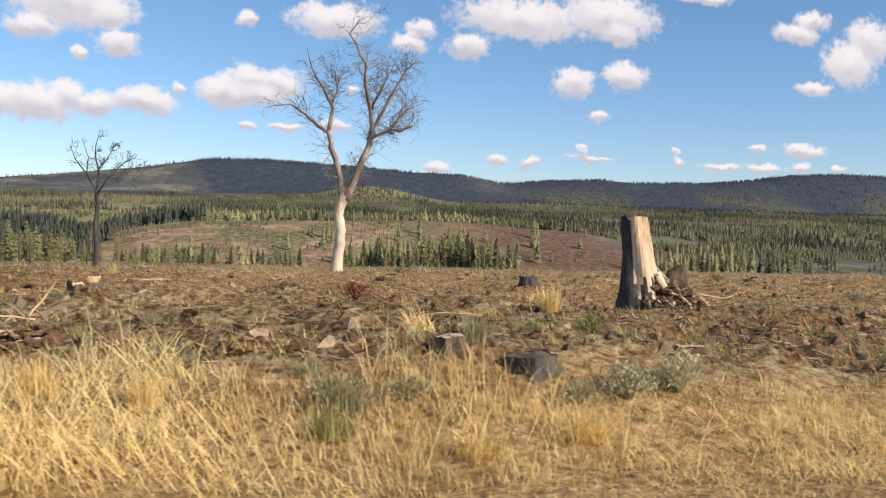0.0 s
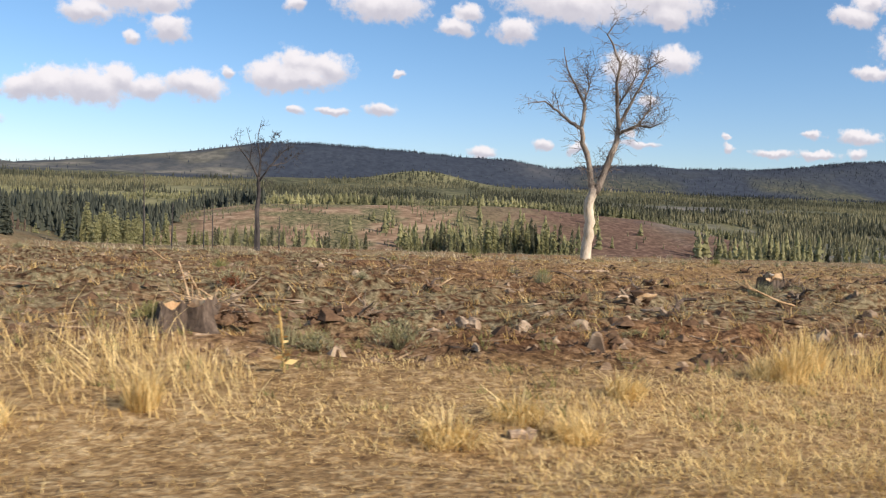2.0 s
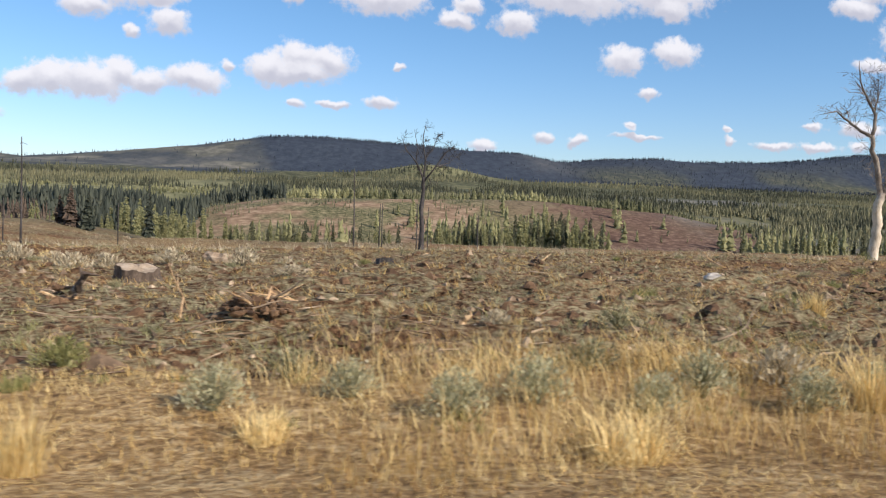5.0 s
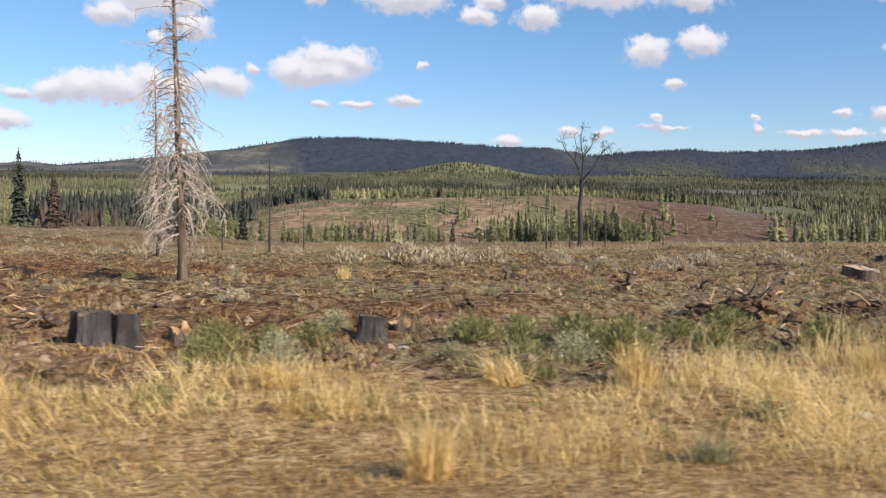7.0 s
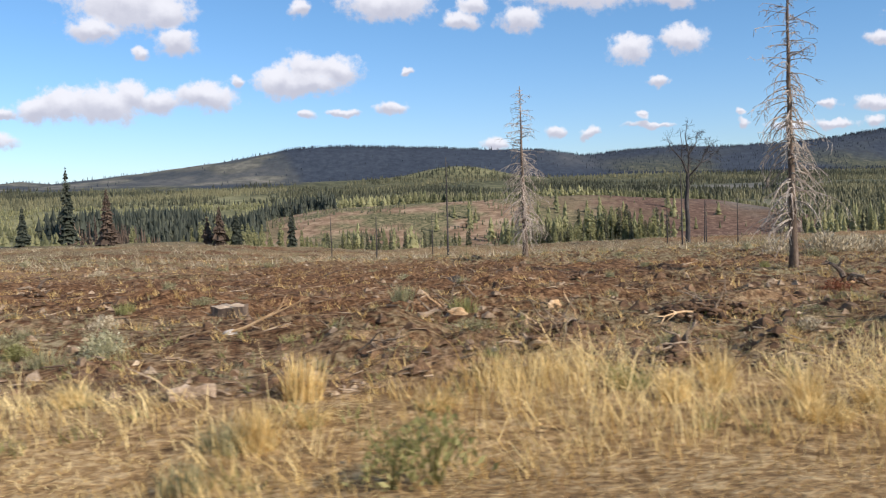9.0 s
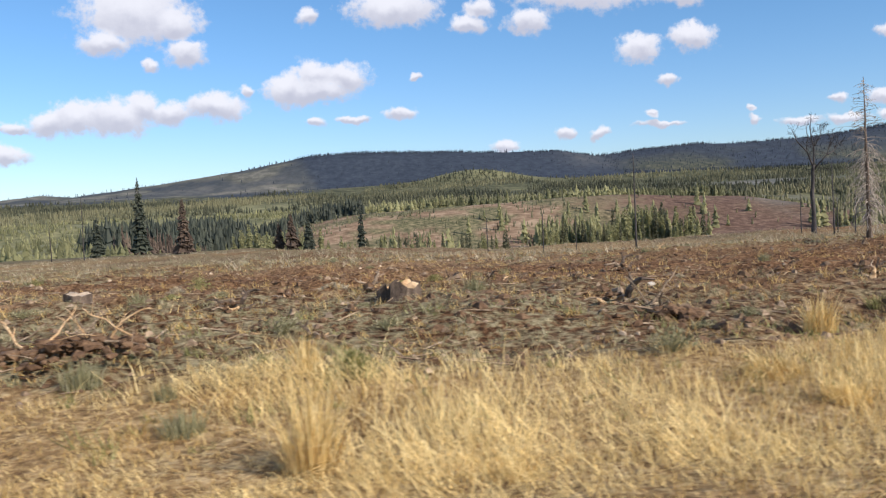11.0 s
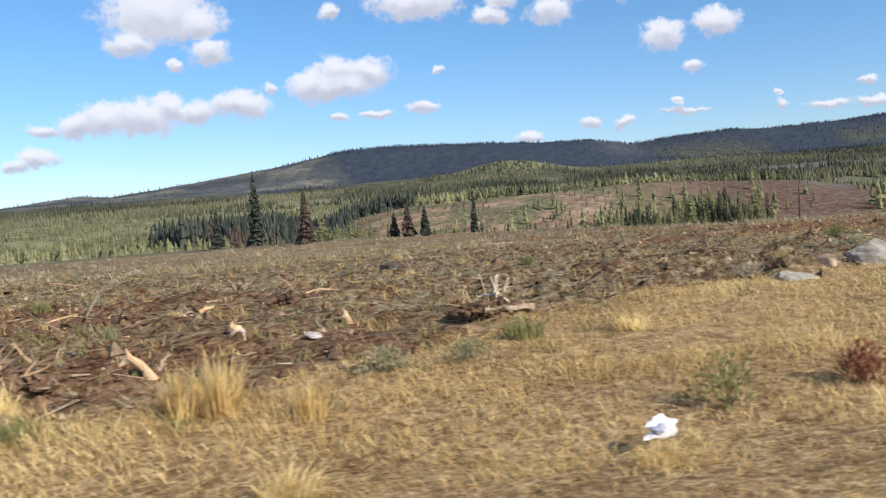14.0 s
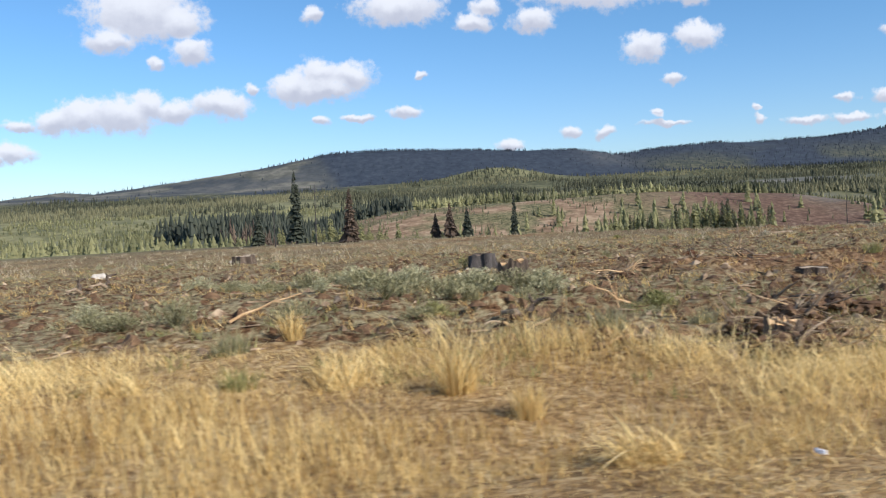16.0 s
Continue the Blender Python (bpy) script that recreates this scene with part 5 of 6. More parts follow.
for n, (x, y, tall, wide, turn, lean) in enumerate(((-121.0, 12.5, 0.30, 0.22, 0, -16), (-119.4, 13.3, 0.32, 0.18, 10, -20), (-128.2, 14.4, 0.36, 0.2, 0, -14), (-128.7, 13.8, 0.30, 0.22, 20, -18), (-121.8, 10.6, 0.6, 0.16, 0, -32), (-34.0, 12.0, 0.3, 0.12, 0, 25), (-80.0, 16.0, 0.35, 0.14, 40, 15))):
    splinter(on_ground(x, y), tall, wide, 500 + n, "torn yellow shard of wood sticking up", turn, lean)



def pale_root(place, wide, seed):
    """A bleached root torn out of the ground, its arms standing up."""
    r = random.Random(seed)
    ob = thing("pale_root", place, "bleached white root standing out of dark soil", "root")
    tagged(part("earth", lump_heap(wide * 0.5, wide * 0.35, 16, seed), ob), "dark earth round the root", kind="stuff")
    for k in range(6):
        arm = part("root_arm", stick_mesh(wide * r.uniform(0.5, 0.9), wide * r.uniform(0.05, 0.10), seed + k, MAT_BARK_PALE, 2, 0.3), ob)
        arm.matrix_basis = pose(r.uniform(-0.15, 0.15) * wide, r.uniform(-0.2, 0.05) * wide, wide * 0.2, r.uniform(0, 360), r.uniform(-80, 5), r.uniform(-200, 20))


pale_root(on_ground(-62.8, 13.8), 0.6, 980)
pale_root(on_ground(-117.1, 12.8), 0.55, 990)
for n, (x, y, a) in enumerate(((-60.25, 11.45, 0.24), (-63.65, 11.35, 0.27), (-125.6, 12.3, 0.22), (-70.8, 15.0, 0.18), (-69.3, 13.9, 0.15), (-70.2, 18.2, 0.16))):
    ob = new("rotten_wood", rock_mesh("rotten_wood", (a, a * 0.7, a * 0.6), MAT_ROTTEN if n == 0 else MAT_SPLINT, 120 + n, 3, 0.45, 9))
    ob.matrix_basis = pose(*on_ground(x, y, a * 0.2), 0, 0, 60 * n)
    tagged(ob, "crumbling chunk of orange rotten wood" if n == 0 else "broken chunk of pale yellow wood on the soil", "wood chunk", "wood pieces")

# ---- litter beside the road ----


def litter_bag(place):
    rng = random.Random(4)
    ob = thing("plastic_bag", place, "crumpled white plastic bag on the dry grass", "litter", turn=25)
    part("bag", rock_mesh("bag", (0.15, 0.085, 0.10), MAT_PLASTIC, 91, 3, 0.75, 13), ob)
    part("printed_side", rock_mesh("printed_side", (0.07, 0.05, 0.045), MAT_PLASTIC_BLUE, 92, 3, 0.4, 5), ob, "grey-blue printed patch").matrix_basis = pose(-0.07, -0.035, 0.0)


litter_bag(on_ground(-117.0, 6.35, 0.16))
for n, (x, y, long) in enumerate(((-130.9, 6.6, 0.14), (-48.5, 5.6, 0.10), (-44.3, 6.2, 0.16), (-136.2, 5.3, 0.06))):
    ob = new("paper_scrap", rock_mesh("paper_scrap", (long, long * 0.5, 0.025), MAT_PLASTIC, 95 + n, 2, 0.5, 4))
    ob.matrix_basis = pose(*on_ground(x, y, 0.07), 5, 8, 30 * n)
    tagged(ob, "flattened white scrap of paper in the grass", "litter", "paper scraps")

# ---- bushes ----
BUSH_KINDS = [
    (bush_mesh("grey_bush", 0.5, 0.38, 700, 0.055, MAT_WEED, 1, 0.7), "grey-green low sagebrush on the field"),
    (bush_mesh("grey_bush", 0.45, 0.28, 520, 0.05, MAT_WEED, 2, 0.7), "small grey-green shrub with dry tips"),
    (bush_mesh("green_bush", 0.5, 0.40, 900, 0.065, MAT_GREEN, 3, 0.8), "fresh green leafy weed clump"),
    (bush_mesh("pale_bush", 0.5, 0.44, 560, 0.09, MAT_PALE, 4, 0.7), "rounded pale dry bush"),
    (bush_mesh("leafy_weed", 0.46, 0.60, 340, 0.06, MAT_GREEN, 8, 0.35), "loose olive-green leafy weed in the verge"),
    (bush_mesh("rust_bush", 0.42, 0.5, 620, 0.06, MAT_RUST, 5, 0.5), "rusty red-brown dried weed clump"),
    (bush_mesh("pale_brush", 0.48, 0.58, 1300, 0.045, MAT_RABBIT, 6, 0.6), "upright pale green brush with whitish tips"),
]


def bush(kind, x, y, size, turn=0.0, flat=1.0):
    ob = new(("grey_bush", "grey_bush", "green_bush", "pale_bush", "leafy_weed", "rust_bush", "pale_brush")[kind], BUSH_KINDS[kind][0])
    ob.matrix_basis = pose(*on_ground(x, y, -0.03), 0, 0, turn) @ Matrix.Diagonal((size, size, size * flat, 1))
    return tagged(ob, BUSH_KINDS[kind][1], "bush", ("grey bushes", "grey bushes", "green weeds", "pale bushes", "leafy weeds", "rusty weeds", "pale brush")[kind])


for kind, x, y, size in ((1, 1.6, 7.8, 0.8), (0, 0.9, 7.8, 0.8), (6, 3.8, 7.7, 0.7), (6, 4.4, 7.8, 0.75), (0, 3.2, 7.6, 0.6), (6, -30.2, 8.0, 0.70), (6, -31.3, 7.6, 0.78), (6, -32.2, 8.2, 0.86), (6, -33.0, 7.6, 0.70), (6, -34.1, 8.0, 0.86), (6, -35.0, 7.5, 0.78), (6, -35.9, 8.3, 0.70), (6, -29.2, 8.6, 0.62), (6, -26.0, 7.7, 0.70), (6, -24.4, 7.9, 0.62), (6, -37.2, 7.9, 0.78), (2, -27.8, 9.9, 0.8), (2, -25.2, 10.0, 0.8), (2, -22.6, 10.1, 0.8), (0, -0.8, 9.5, 1.0), (0, -12.7, 11.3, 1.0), (0, -13.8, 10.8, 0.7), (2, -16.0, 12.0, 0.6), (3, -26.5, 7.6, 0.75), (0, -25.6, 7.8, 0.8),
                         (0, -24.8, 9.4, 0.9), (2, -23.9, 9.2, 0.7), (0, -26.2, 9.6, 0.8), (3, -46.1, 32.5, 1.3), (3, -44.6, 31.6, 1.2), (3, -43.3, 28.7, 1.3), (3, -42.4, 29.4, 1.25), (3, -52.3, 32.0, 1.8), (3, -51.2, 32.4, 1.6), (3, -50.2, 33.0, 1.7), (3, -48.6, 33.5, 1.5), (3, -38.0, 30.0, 1.3), (3, -54.5, 32.0, 1.5), (3, -40.6, 31.0, 1.2),
                         (0, -53.4, 31.0, 1.2), (3, -36.6, 31.5, 0.9), (2, -56.9, 10.4, 1.1), (6, -56.1, 10.0, 0.7), (2, -53.0, 10.6, 1.0), (6, -52.4, 10.3, 0.8), (2, -51.6, 10.7, 1.2), (2, -50.2, 10.9, 0.9), (2, -48.6, 10.8, 1.0), (0, -54.0, 10.2, 0.6), (2, -57.0, 12.0, 1.0), (2, -56.3, 12.3, 0.9), (2, -55.7, 11.7, 0.8), (2, -53.4, 12.0, 1.0), (2, -52.6, 12.3, 1.0), (2, -51.8, 12.0, 1.1), (2, -51.0, 12.3, 1.0), (2, -50.2, 12.0, 0.9), (2, -49.4, 12.2, 0.9), (2, -24.2, 10.6, 0.9), (2, -26.6, 10.4, 0.9), (2, -21.8, 10.5, 0.8), (2, -47.8, 9.6, 0.9), (2, -46.8, 9.8, 0.8),
                         (4, -72.6, 6.0, 0.95), (4, -72.9, 5.9, 0.7), (0, -78.0, 13.6, 0.7), (3, -77.0, 15.5, 0.6), (2, -77.7, 13.2, 0.6), (4, -116.1, 7.1, 0.85), (5, -114.6, 7.4, 0.8), (5, -125.0, 6.6, 1.0), (0, -126.0, 6.7, 0.8),
                         (0, -119.0, 9.6, 0.8), (0, -118.0, 9.8, 0.7), (0, -138.5, 14.5, 1.2), (0, -137.3, 14.8, 1.1), (0, -136.2, 14.0, 0.9), (2, -137.8, 13.2, 0.7), (0, -140.0, 13.6, 1.1), (0, -142.0, 14.4, 1.2), (2, -130.6, 6.6, 0.6), (0, -142.5, 5.6, 0.9),
                         (3, -28.0, 9.0, 0.8), (3, -31.0, 8.6, 0.9), (0, -33.0, 9.4, 0.9), (0, -36.5, 9.5, 0.9), (2, -39.0, 9.9, 0.8), (0, -87.0, 10.0, 0.8), (2, -91.0, 9.8, 0.8)):
    bush(kind, x, y, size, (x * 97) % 360)
for k in range(30):
    bush(6 if k % 3 == 0 else 0, -143.5 + 8.2 * ((k * 0.618) % 1), 14.2 + 7 * ((k * 0.382 + 0.1) % 1), 0.8 + 0.5 * ((k * 0.27) % 1), k * 50, 0.75)
rng = random.Random(17)
made = 0
while made < 330:
    y = 11 + 60 * rng.random() ** 1.5
    x = rng.uniform(-150 - 0.36 * y, 8 + 0.8 * y)
    if y < verge_edge(np.array([x]))[0] + 1 or bumps(np.array([x * 0.6]), np.array([y]), 7.0, 4, 101)[0] < rng.uniform(-0.35, 0.25):
        continue
    bush(rng.choices((0, 1, 2, 3, 4, 5, 6), (5, 5, 1.3, 2.2, 0.3, 0.8, 1.2))[0], x, y, rng.uniform(0.35, 0.95), rng.uniform(0, 360), rng.uniform(0.6, 1.0))
    made += 1

# ---- loose branches on the field ----
STICKS = [stick_mesh(rng.uniform(0.7, 1.5), rng.uniform(0.012, 0.028), 600 + k, (MAT_BRANCH, MAT_BRANCH, MAT_SPLINT)[k % 3], rng.randint(1, 4), 0.16) for k in range(9)]
made = 0
while made < 150:
    y = 10.5 + 34 * rng.random() ** 1.6
    x = rng.uniform(-146 - 0.36 * y, 6 + 0.8 * y)
    if y < verge_edge(np.array([x]))[0] + 0.8:
        continue
    ob = new("fallen_branch", rng.choice(STICKS))
    ob.matrix_basis = pose(*on_ground(x, y, 0.05), rng.uniform(0, 360), rng.uniform(-14, 4), rng.uniform(0, 360))
    tagged(ob, "dry fallen branch lying on the soil", "branch", "fallen branches")
    made += 1

# ---- torn roots all over the field ----
CLUMPS = [root_clump(800 + k, wide) for k, wide in enumerate((0.35, 0.5, 0.42, 0.6, 0.3, 0.46))]
made = 0
while made < 150:
    y = 10.4 + 26 * rng.random() ** 1.5
    x = rng.uniform(-146 - 0.36 * y, 6 + 0.8 * y)
    if y < verge_edge(np.array([x]))[0] + 0.6 or bumps(np.array([x]), np.array([y]), 6.0, 2, 133)[0] < rng.uniform(-0.3, 0.15):
        continue
    copy_thing(rng.choice(CLUMPS), pose(*on_ground(x, y, -0.04), 0, 0, rng.uniform(0, 360)) @ Matrix.Scale(rng.uniform(0.6, 1.3), 4))
    made += 1
for k, ob in enumerate(CLUMPS):
    ob.matrix_basis = pose(*on_ground((-133.5, -131.9, -130.2, -8.0, -43.0, -70.6)[k], (10.8, 11.6, 12.2, 13.0, 14.6, 10.4)[k]), 0, 0, 60 * k)

# ---- tussocks in the verge ----
TUSSOCKS = [
    (tussock_mesh("grass_tussock", 230, 0.62, 0.22, MAT_STRAW, 1), "tall upright tussock of golden dry grass"),
    (tussock_mesh("grass_tussock", 200, 0.78, 0.20, MAT_STRAW, 2, 0.15), "tall upright tussock of golden dry grass"),
    (tussock_mesh("grass_tussock", 260, 0.55, 0.26, MAT_STRAW, 3, 0.75, 0.8), "pale tussock of dry grass pressed over"),
    (tussock_mesh("grass_tussock", 240, 0.48, 0.30, MAT_STRAW, 4, 1.0, 0.75), "pale tussock of dry grass pressed over"),
    (tussock_mesh("weed_tussock", 200, 0.40, 0.24, MAT_WEED, 5, 0.1, 0.45), "upright tuft of grey-green weeds"),
    (tussock_mesh("weed_tussock", 220, 0.36, 0.26, MAT_GREEN, 6, 0.1, 0.45), "upright tuft of green weeds"),
]


def tussock(kind, x, y, size, turn):
    ob = new("weed_tussock" if kind > 3 else "grass_tussock", TUSSOCKS[kind][0])
    ob.matrix_basis = pose(*on_ground(x, y), 0, 0, turn) @ Matrix.Scale(size, 4)
    tagged(ob, TUSSOCKS[kind][1], "grass", "weed tufts" if kind > 3 else "grass tussocks")


for k, (x, y) in enumerate(((-0.8, 8.0), (-4.7, 8.5), (-5.4, 8.0), (-3.5, 8.0), (-6.2, 8.3), (-8.3, 9.0), (-4.3, 8.4), (-2.8, 8.2), (-1.8, 8.5), (-8.5, 9.2), (-6.8, 8.0), (-7.7, 9.6), (-10.6, 8.5), (-15.5, 8.2),
                            (-22.8, 8.3), (-18.3, 5.7), (-29.9, 7.3), (-30.6, 7.6), (-28.8, 6.9), (-24.1, 7.3), (-26.4, 7.8), (-48.6, 7.4), (-47.4, 7.6), (-46.8, 7.9), (-52.3, 8.5), (-56.0, 8.8), (-49.5, 8.6), (-65.6, 7.6),
                            (-64.4, 8.6), (-69.3, 8.1), (-69.9, 7.8), (-64.6, 7.7), (-73.9, 7.3), (-68.8, 7.3), (-96.2, 8.1), (-121.1, 8.6), (-119.8, 8.1), (-120.7, 8.6), (-123.2, 9.5), (-124.6, 9.0), (-137.7, 7.5), (-138.2, 8.5),
                            (-133.8, 7.8))):
    tussock(2 if k in (9, 10, 12, 25, 38, 39) else k % 2, x, y, 0.62 + 0.33 * ((k * 37) % 10) / 10, k * 77)
made = 0
while made < 120:
    x = rng.uniform(-148, 10)
    edge = float(verge_edge(np.array([x]))[0])
    y = rng.uniform(5.6, edge + 0.8)
    kind = rng.choices((0, 1, 2, 3, 4, 5), (1, 1, 4, 4, 2, 1))[0] if y < edge - 0.8 else rng.choices((0, 1, 2, 4, 5), (2, 1, 2, 4, 2))[0]
    tussock(kind, x, y, rng.uniform(0.55, 1.05), rng.uniform(0, 360))
    made += 1
made = 0
while made < 110:
    y = 10.5 + 30 * rng.random() ** 1.4
    x = rng.uniform(-146 - 0.36 * y, 6 + 0.8 * y)
    tussock(rng.choices((0, 2, 4, 5), (0.4, 0.4, 5, 1.2))[0], x, y, rng.uniform(0.5, 1.0), rng.uniform(0, 360))
    made += 1

# ---- tall dry stalks at the verge ----


def dry_stalk(place, tall, seed):
    r = random.Random(seed)
    shape = Shape()
    lean = r.uniform(-0.12, 0.05)
    line = [Vector((lean * tall * (k / 5) ** 1.4, r.gauss(0, 0.008), tall * k / 5 - (0.05 if k == 0 else 0))) for k in range(6)]
    shape.tube(line, [0.010, 0.009, 0.009, 0.016, 0.018, 0.006], 5, 0.6)
    for _ in range(26):
        f = r.uniform(0.15, 0.98)
        at = Vector((lean * tall * f**1.4, 0, tall * f))
        a = r.uniform(0, 6.28)
        n = r.uniform(0.03, 0.12) * (1.3 - f)
        out = Vector((math.cos(a), math.sin(a), r.uniform(-0.4, 0.6)))
        side = out.orthogonal().normalized() * n * 0.3
        shape.flat([at, at + out * n * 0.6 + side, at + out * n * 1.3, at + out * n * 0.6 - side], r.random())
    ob = new("dry_stalk", shape.mesh("dry_stalk", MAT_STRAW))
    ob.matrix_basis = pose(*place)
    tagged(ob, "tall yellow dried weed stalk in the grass", "weed", "dry stalks")


for n, (x, y, tall) in enumerate(((-1.4, 5.6, 0.75), (-2.9, 9.0, 0.9), (-7.6, 7.4, 1.25), (-14.2, 9.5, 0.7), (-27.6, 7.2, 0.8), (-66.0, 8.0, 0.7), (-134.0, 7.6, 1.0), (-111.0, 8.8, 0.7))):
    dry_stalk(on_ground(x, y), tall, 700 + n)

# ---- clods and bark litter ----
g = np.random.default_rng(5)


def spread(count, near, far, power, pad=0.0):
    """Random places over the field, thicker towards the road."""
    y = near + (far - near) * g.random(count) ** power
    x = g.uniform(0, 1, count) * (160 + 1.2 * y) - 150 - 0.38 * y
    keep = y > verge_edge(x) + pad
    return x[keep], y[keep]


x, y = spread(20000, 9, 50, 1.6, -0.3)
keep = bumps(x, y, 3.0, 3, 131) > g.uniform(-0.7, 0.3, len(x))
x, y = x[keep], y[keep]
tagged(new("soil_clods", scattered_blobs("soil_clods", x, y, g.gamma(1.6, 0.030, len(x)) + 0.02, 0.6, MAT_CLOD, 6)), "scattered clods of red-brown earth", "soil", kind="stuff")
x, y = spread(24000, 9.5, 60, 1.6, 0.2)
keep = bumps(x, y, 2.6, 3, 132) > g.uniform(-0.25, 0.35, len(x))
x, y = x[keep], y[keep]
tagged(new("earth_lumps", scattered_blobs("earth_lumps", x, y, np.minimum(g.gamma(1.7, 0.034, len(x)) + 0.04, 0.16), 0.6, MAT_CLOD, 8, 0.35, 6)), "larger lumps of churned red-brown earth", "soil", kind="stuff")
x, y = spread(10000, 9, 50, 1.6, -0.2)
tagged(new("bark_litter", scattered_blobs("bark_litter", x, y, g.gamma(2.0, 0.026, len(x)) + 0.018, 0.6, MAT_CHIP, 7, 0.5, 4)), "scattered chips of bark and wood", "wood chips", kind="stuff")


def sliver_field(count):
    x, y = spread(count, 9, 50, 1.7, -0.2)
    n = len(x)
    z = height(x, y) + g.uniform(0.0, 0.06, n)
    long, thick = g.gamma(2.5, 0.09, n) + 0.06, g.uniform(0.008, 0.022, n)
    a, e = g.uniform(0, 6.28, n), g.uniform(-0.15, 0.35, n)
    way = np.stack([np.cos(a) * np.cos(e), np.sin(a) * np.cos(e), np.sin(e)], -1)
    side = np.stack([-np.sin(a), np.cos(a), 0 * a], -1)
    up = np.cross(way, side)
    mid = np.stack([x, y, z], -1)
    ends = [mid + way * (s * long / 2)[:, None] + (side * math.cos(q) + up * math.sin(q)) * (thick * (1.0 if s < 0 else 0.5))[:, None] for s in (-1, 1) for q in (0, 2.09, 4.19)]
    verts = np.stack(ends, 1).reshape(-1, 3)
    tri = np.array([(0, 1, 4), (0, 4, 3), (1, 2, 5), (1, 5, 4), (2, 0, 3), (2, 3, 5), (0, 2, 1), (3, 4, 5)])
    faces = (tri[None] + (np.arange(n) * 6)[:, None, None]).reshape(-1, 3)
    tagged(new("wood_slivers", array_mesh("wood_slivers", verts, faces, MAT_CHIP)), "scattered slivers of dry wood", "wood chips", kind="stuff")


sliver_field(16000)

# ---- grass ----


def verge_grass():
    n = GRASS_COUNT
    y = 3.9 + 11.5 * g.random(n) ** 1.15
    x = g.uniform(-152, 14, n)
    edge = verge_edge(x)
    clump = bumps(x, y, 1.0, 3, 141)
    bare = ease(bumps(x, y, 3.6, 2, 142), -0.28, -0.02)
    keep = (y < edge + 0.6 * clump) & (clump > g.uniform(-1.1, 0.25, n)) & (g.random(n) < 0.48 - 0.10 * ease(-x, 62, 70) * (1 - ease(-x, 88, 95)) + 0.70 * np.maximum(bare, 0.8 * np.maximum(ease(-x, 76, 82), ease(x, -15, -11))))
    x, y, clump, edge = x[keep], y[keep], clump[keep], edge[keep]
    n = len(x)
    stand = bumps(x, y, 3.2, 2, 151)
    stand = np.maximum(stand, -0.5 + 0.42 * np.maximum(ease(-x, 76, 82), ease(x, -15, -11)))
    for low, high in ((-6.5, -1.5), (-36, -29), (-52, -44), (-71.5, -67)):
        stand = stand + 0.36 * ease(x, low - 0.7, low + 0.7) * (1 - ease(x, high - 0.7, high + 0.7))
    mown = ease(-x, 90, 96) * (1 - ease(-x, 118, 124))
    stand = stand * (1 - mown) + (-0.12 + 0.5 * bumps(x * 0.12, y, 0.8, 2, 163)) * mown
    open_ground = ease(y, 4.9, 7.0)
    tall = (0.07 + 0.33 * open_ground * ease(stand, -0.22, 0.55) + 0.07 * g.random(n)) * (0.75 + 0.6 * ease(clump, -0.3, 0.5))
    tall = tall * (1 - 0.22 * ease(-x, 8, 13) * (1 - ease(-x, 64, 70)) - 0.08 * ease(-x, 66, 70) * (1 - ease(-x, 88, 94)) - 0.32 * ease(x, -3, 1))
    tall_stems = g.random(n) < 0.10 * open_ground
    tall = tall + tall_stems * g.uniform(0.1, 0.6, n) * ease(stand, -0.2, 0.45)
    flat = np.maximum(ease(bumps(x, y * 1.5, 2.4, 2, 161), -0.18, 0.22), 0.8 * mown)
    lean_x = -0.10 + g.normal(0, 0.36, n) + flat * g.normal(-0.45, 0.85, n)
    lean_y = g.normal(0, 0.30, n) + flat * g.normal(0, 0.4, n)
    tone = 0.46 + (0.24 - 0.08 * mown) * g.normal(0, 1, n) + 0.25 * bumps(x, y, 4.5, 2, 171) + 0.20 * clump * (1 - 0.9 * mown) + 0.22 * flat - 0.30 * (1 - open_ground) + 0.20 * ease(stand, -0.1, 0.5) + 0.05 * ease(-x, 92, 100) + 0.14 * ease(x, -16, -10) - 0.12 * ease(x, -5, 0) + 0.10 * ease(-x, 74, 80) * (1 - ease(-x, 90, 96))
    blades("verge_grass", x, y, tall, g.uniform(0.004, 0.011, n), np.clip(lean_x, -1.9, 1.5), np.clip(lean_y, -1, 1), np.clip(tone, 0, 1), MAT_STRAW,
           "dense golden dry roadside grass, tufted and partly flattened", 11)


def tufts(name, count, each, near, far, power, size, mat, label, tone, seed, pad=0.5, weedy=False):
    x0, y0 = spread(count, near, far, power, pad)
    if weedy:
        keep = weed_cover(x0, y0) > g.uniform(-0.30, 0.40, len(x0))
        x0, y0 = x0[keep], y0[keep]
    big = g.uniform(0.6, 1.4, len(x0))
    wide = 0.07 + 0.4 * max(0.0, size - 0.3)
    x = np.repeat(x0, each) + g.normal(0, wide, len(x0) * each) * np.repeat(big, each)
    y = np.repeat(y0, each) + g.normal(0, wide, len(x0) * each) * np.repeat(big, each)
    n = len(x)
    tall = size * np.repeat(big, each) * g.uniform(0.5, 1.2, n)
    blades(name, x, y, tall, g.uniform(0.012, 0.026, n) * (1 + 6 * max(0.0, size - 0.3)), g.normal(-0.15, 0.45, n).clip(-1.1, 1.1), g.normal(0, 0.45, n).clip(-1.1, 1.1), np.clip(tone + 0.2 * g.normal(0, 1, n), 0, 1), mat, label, seed, plain=True)


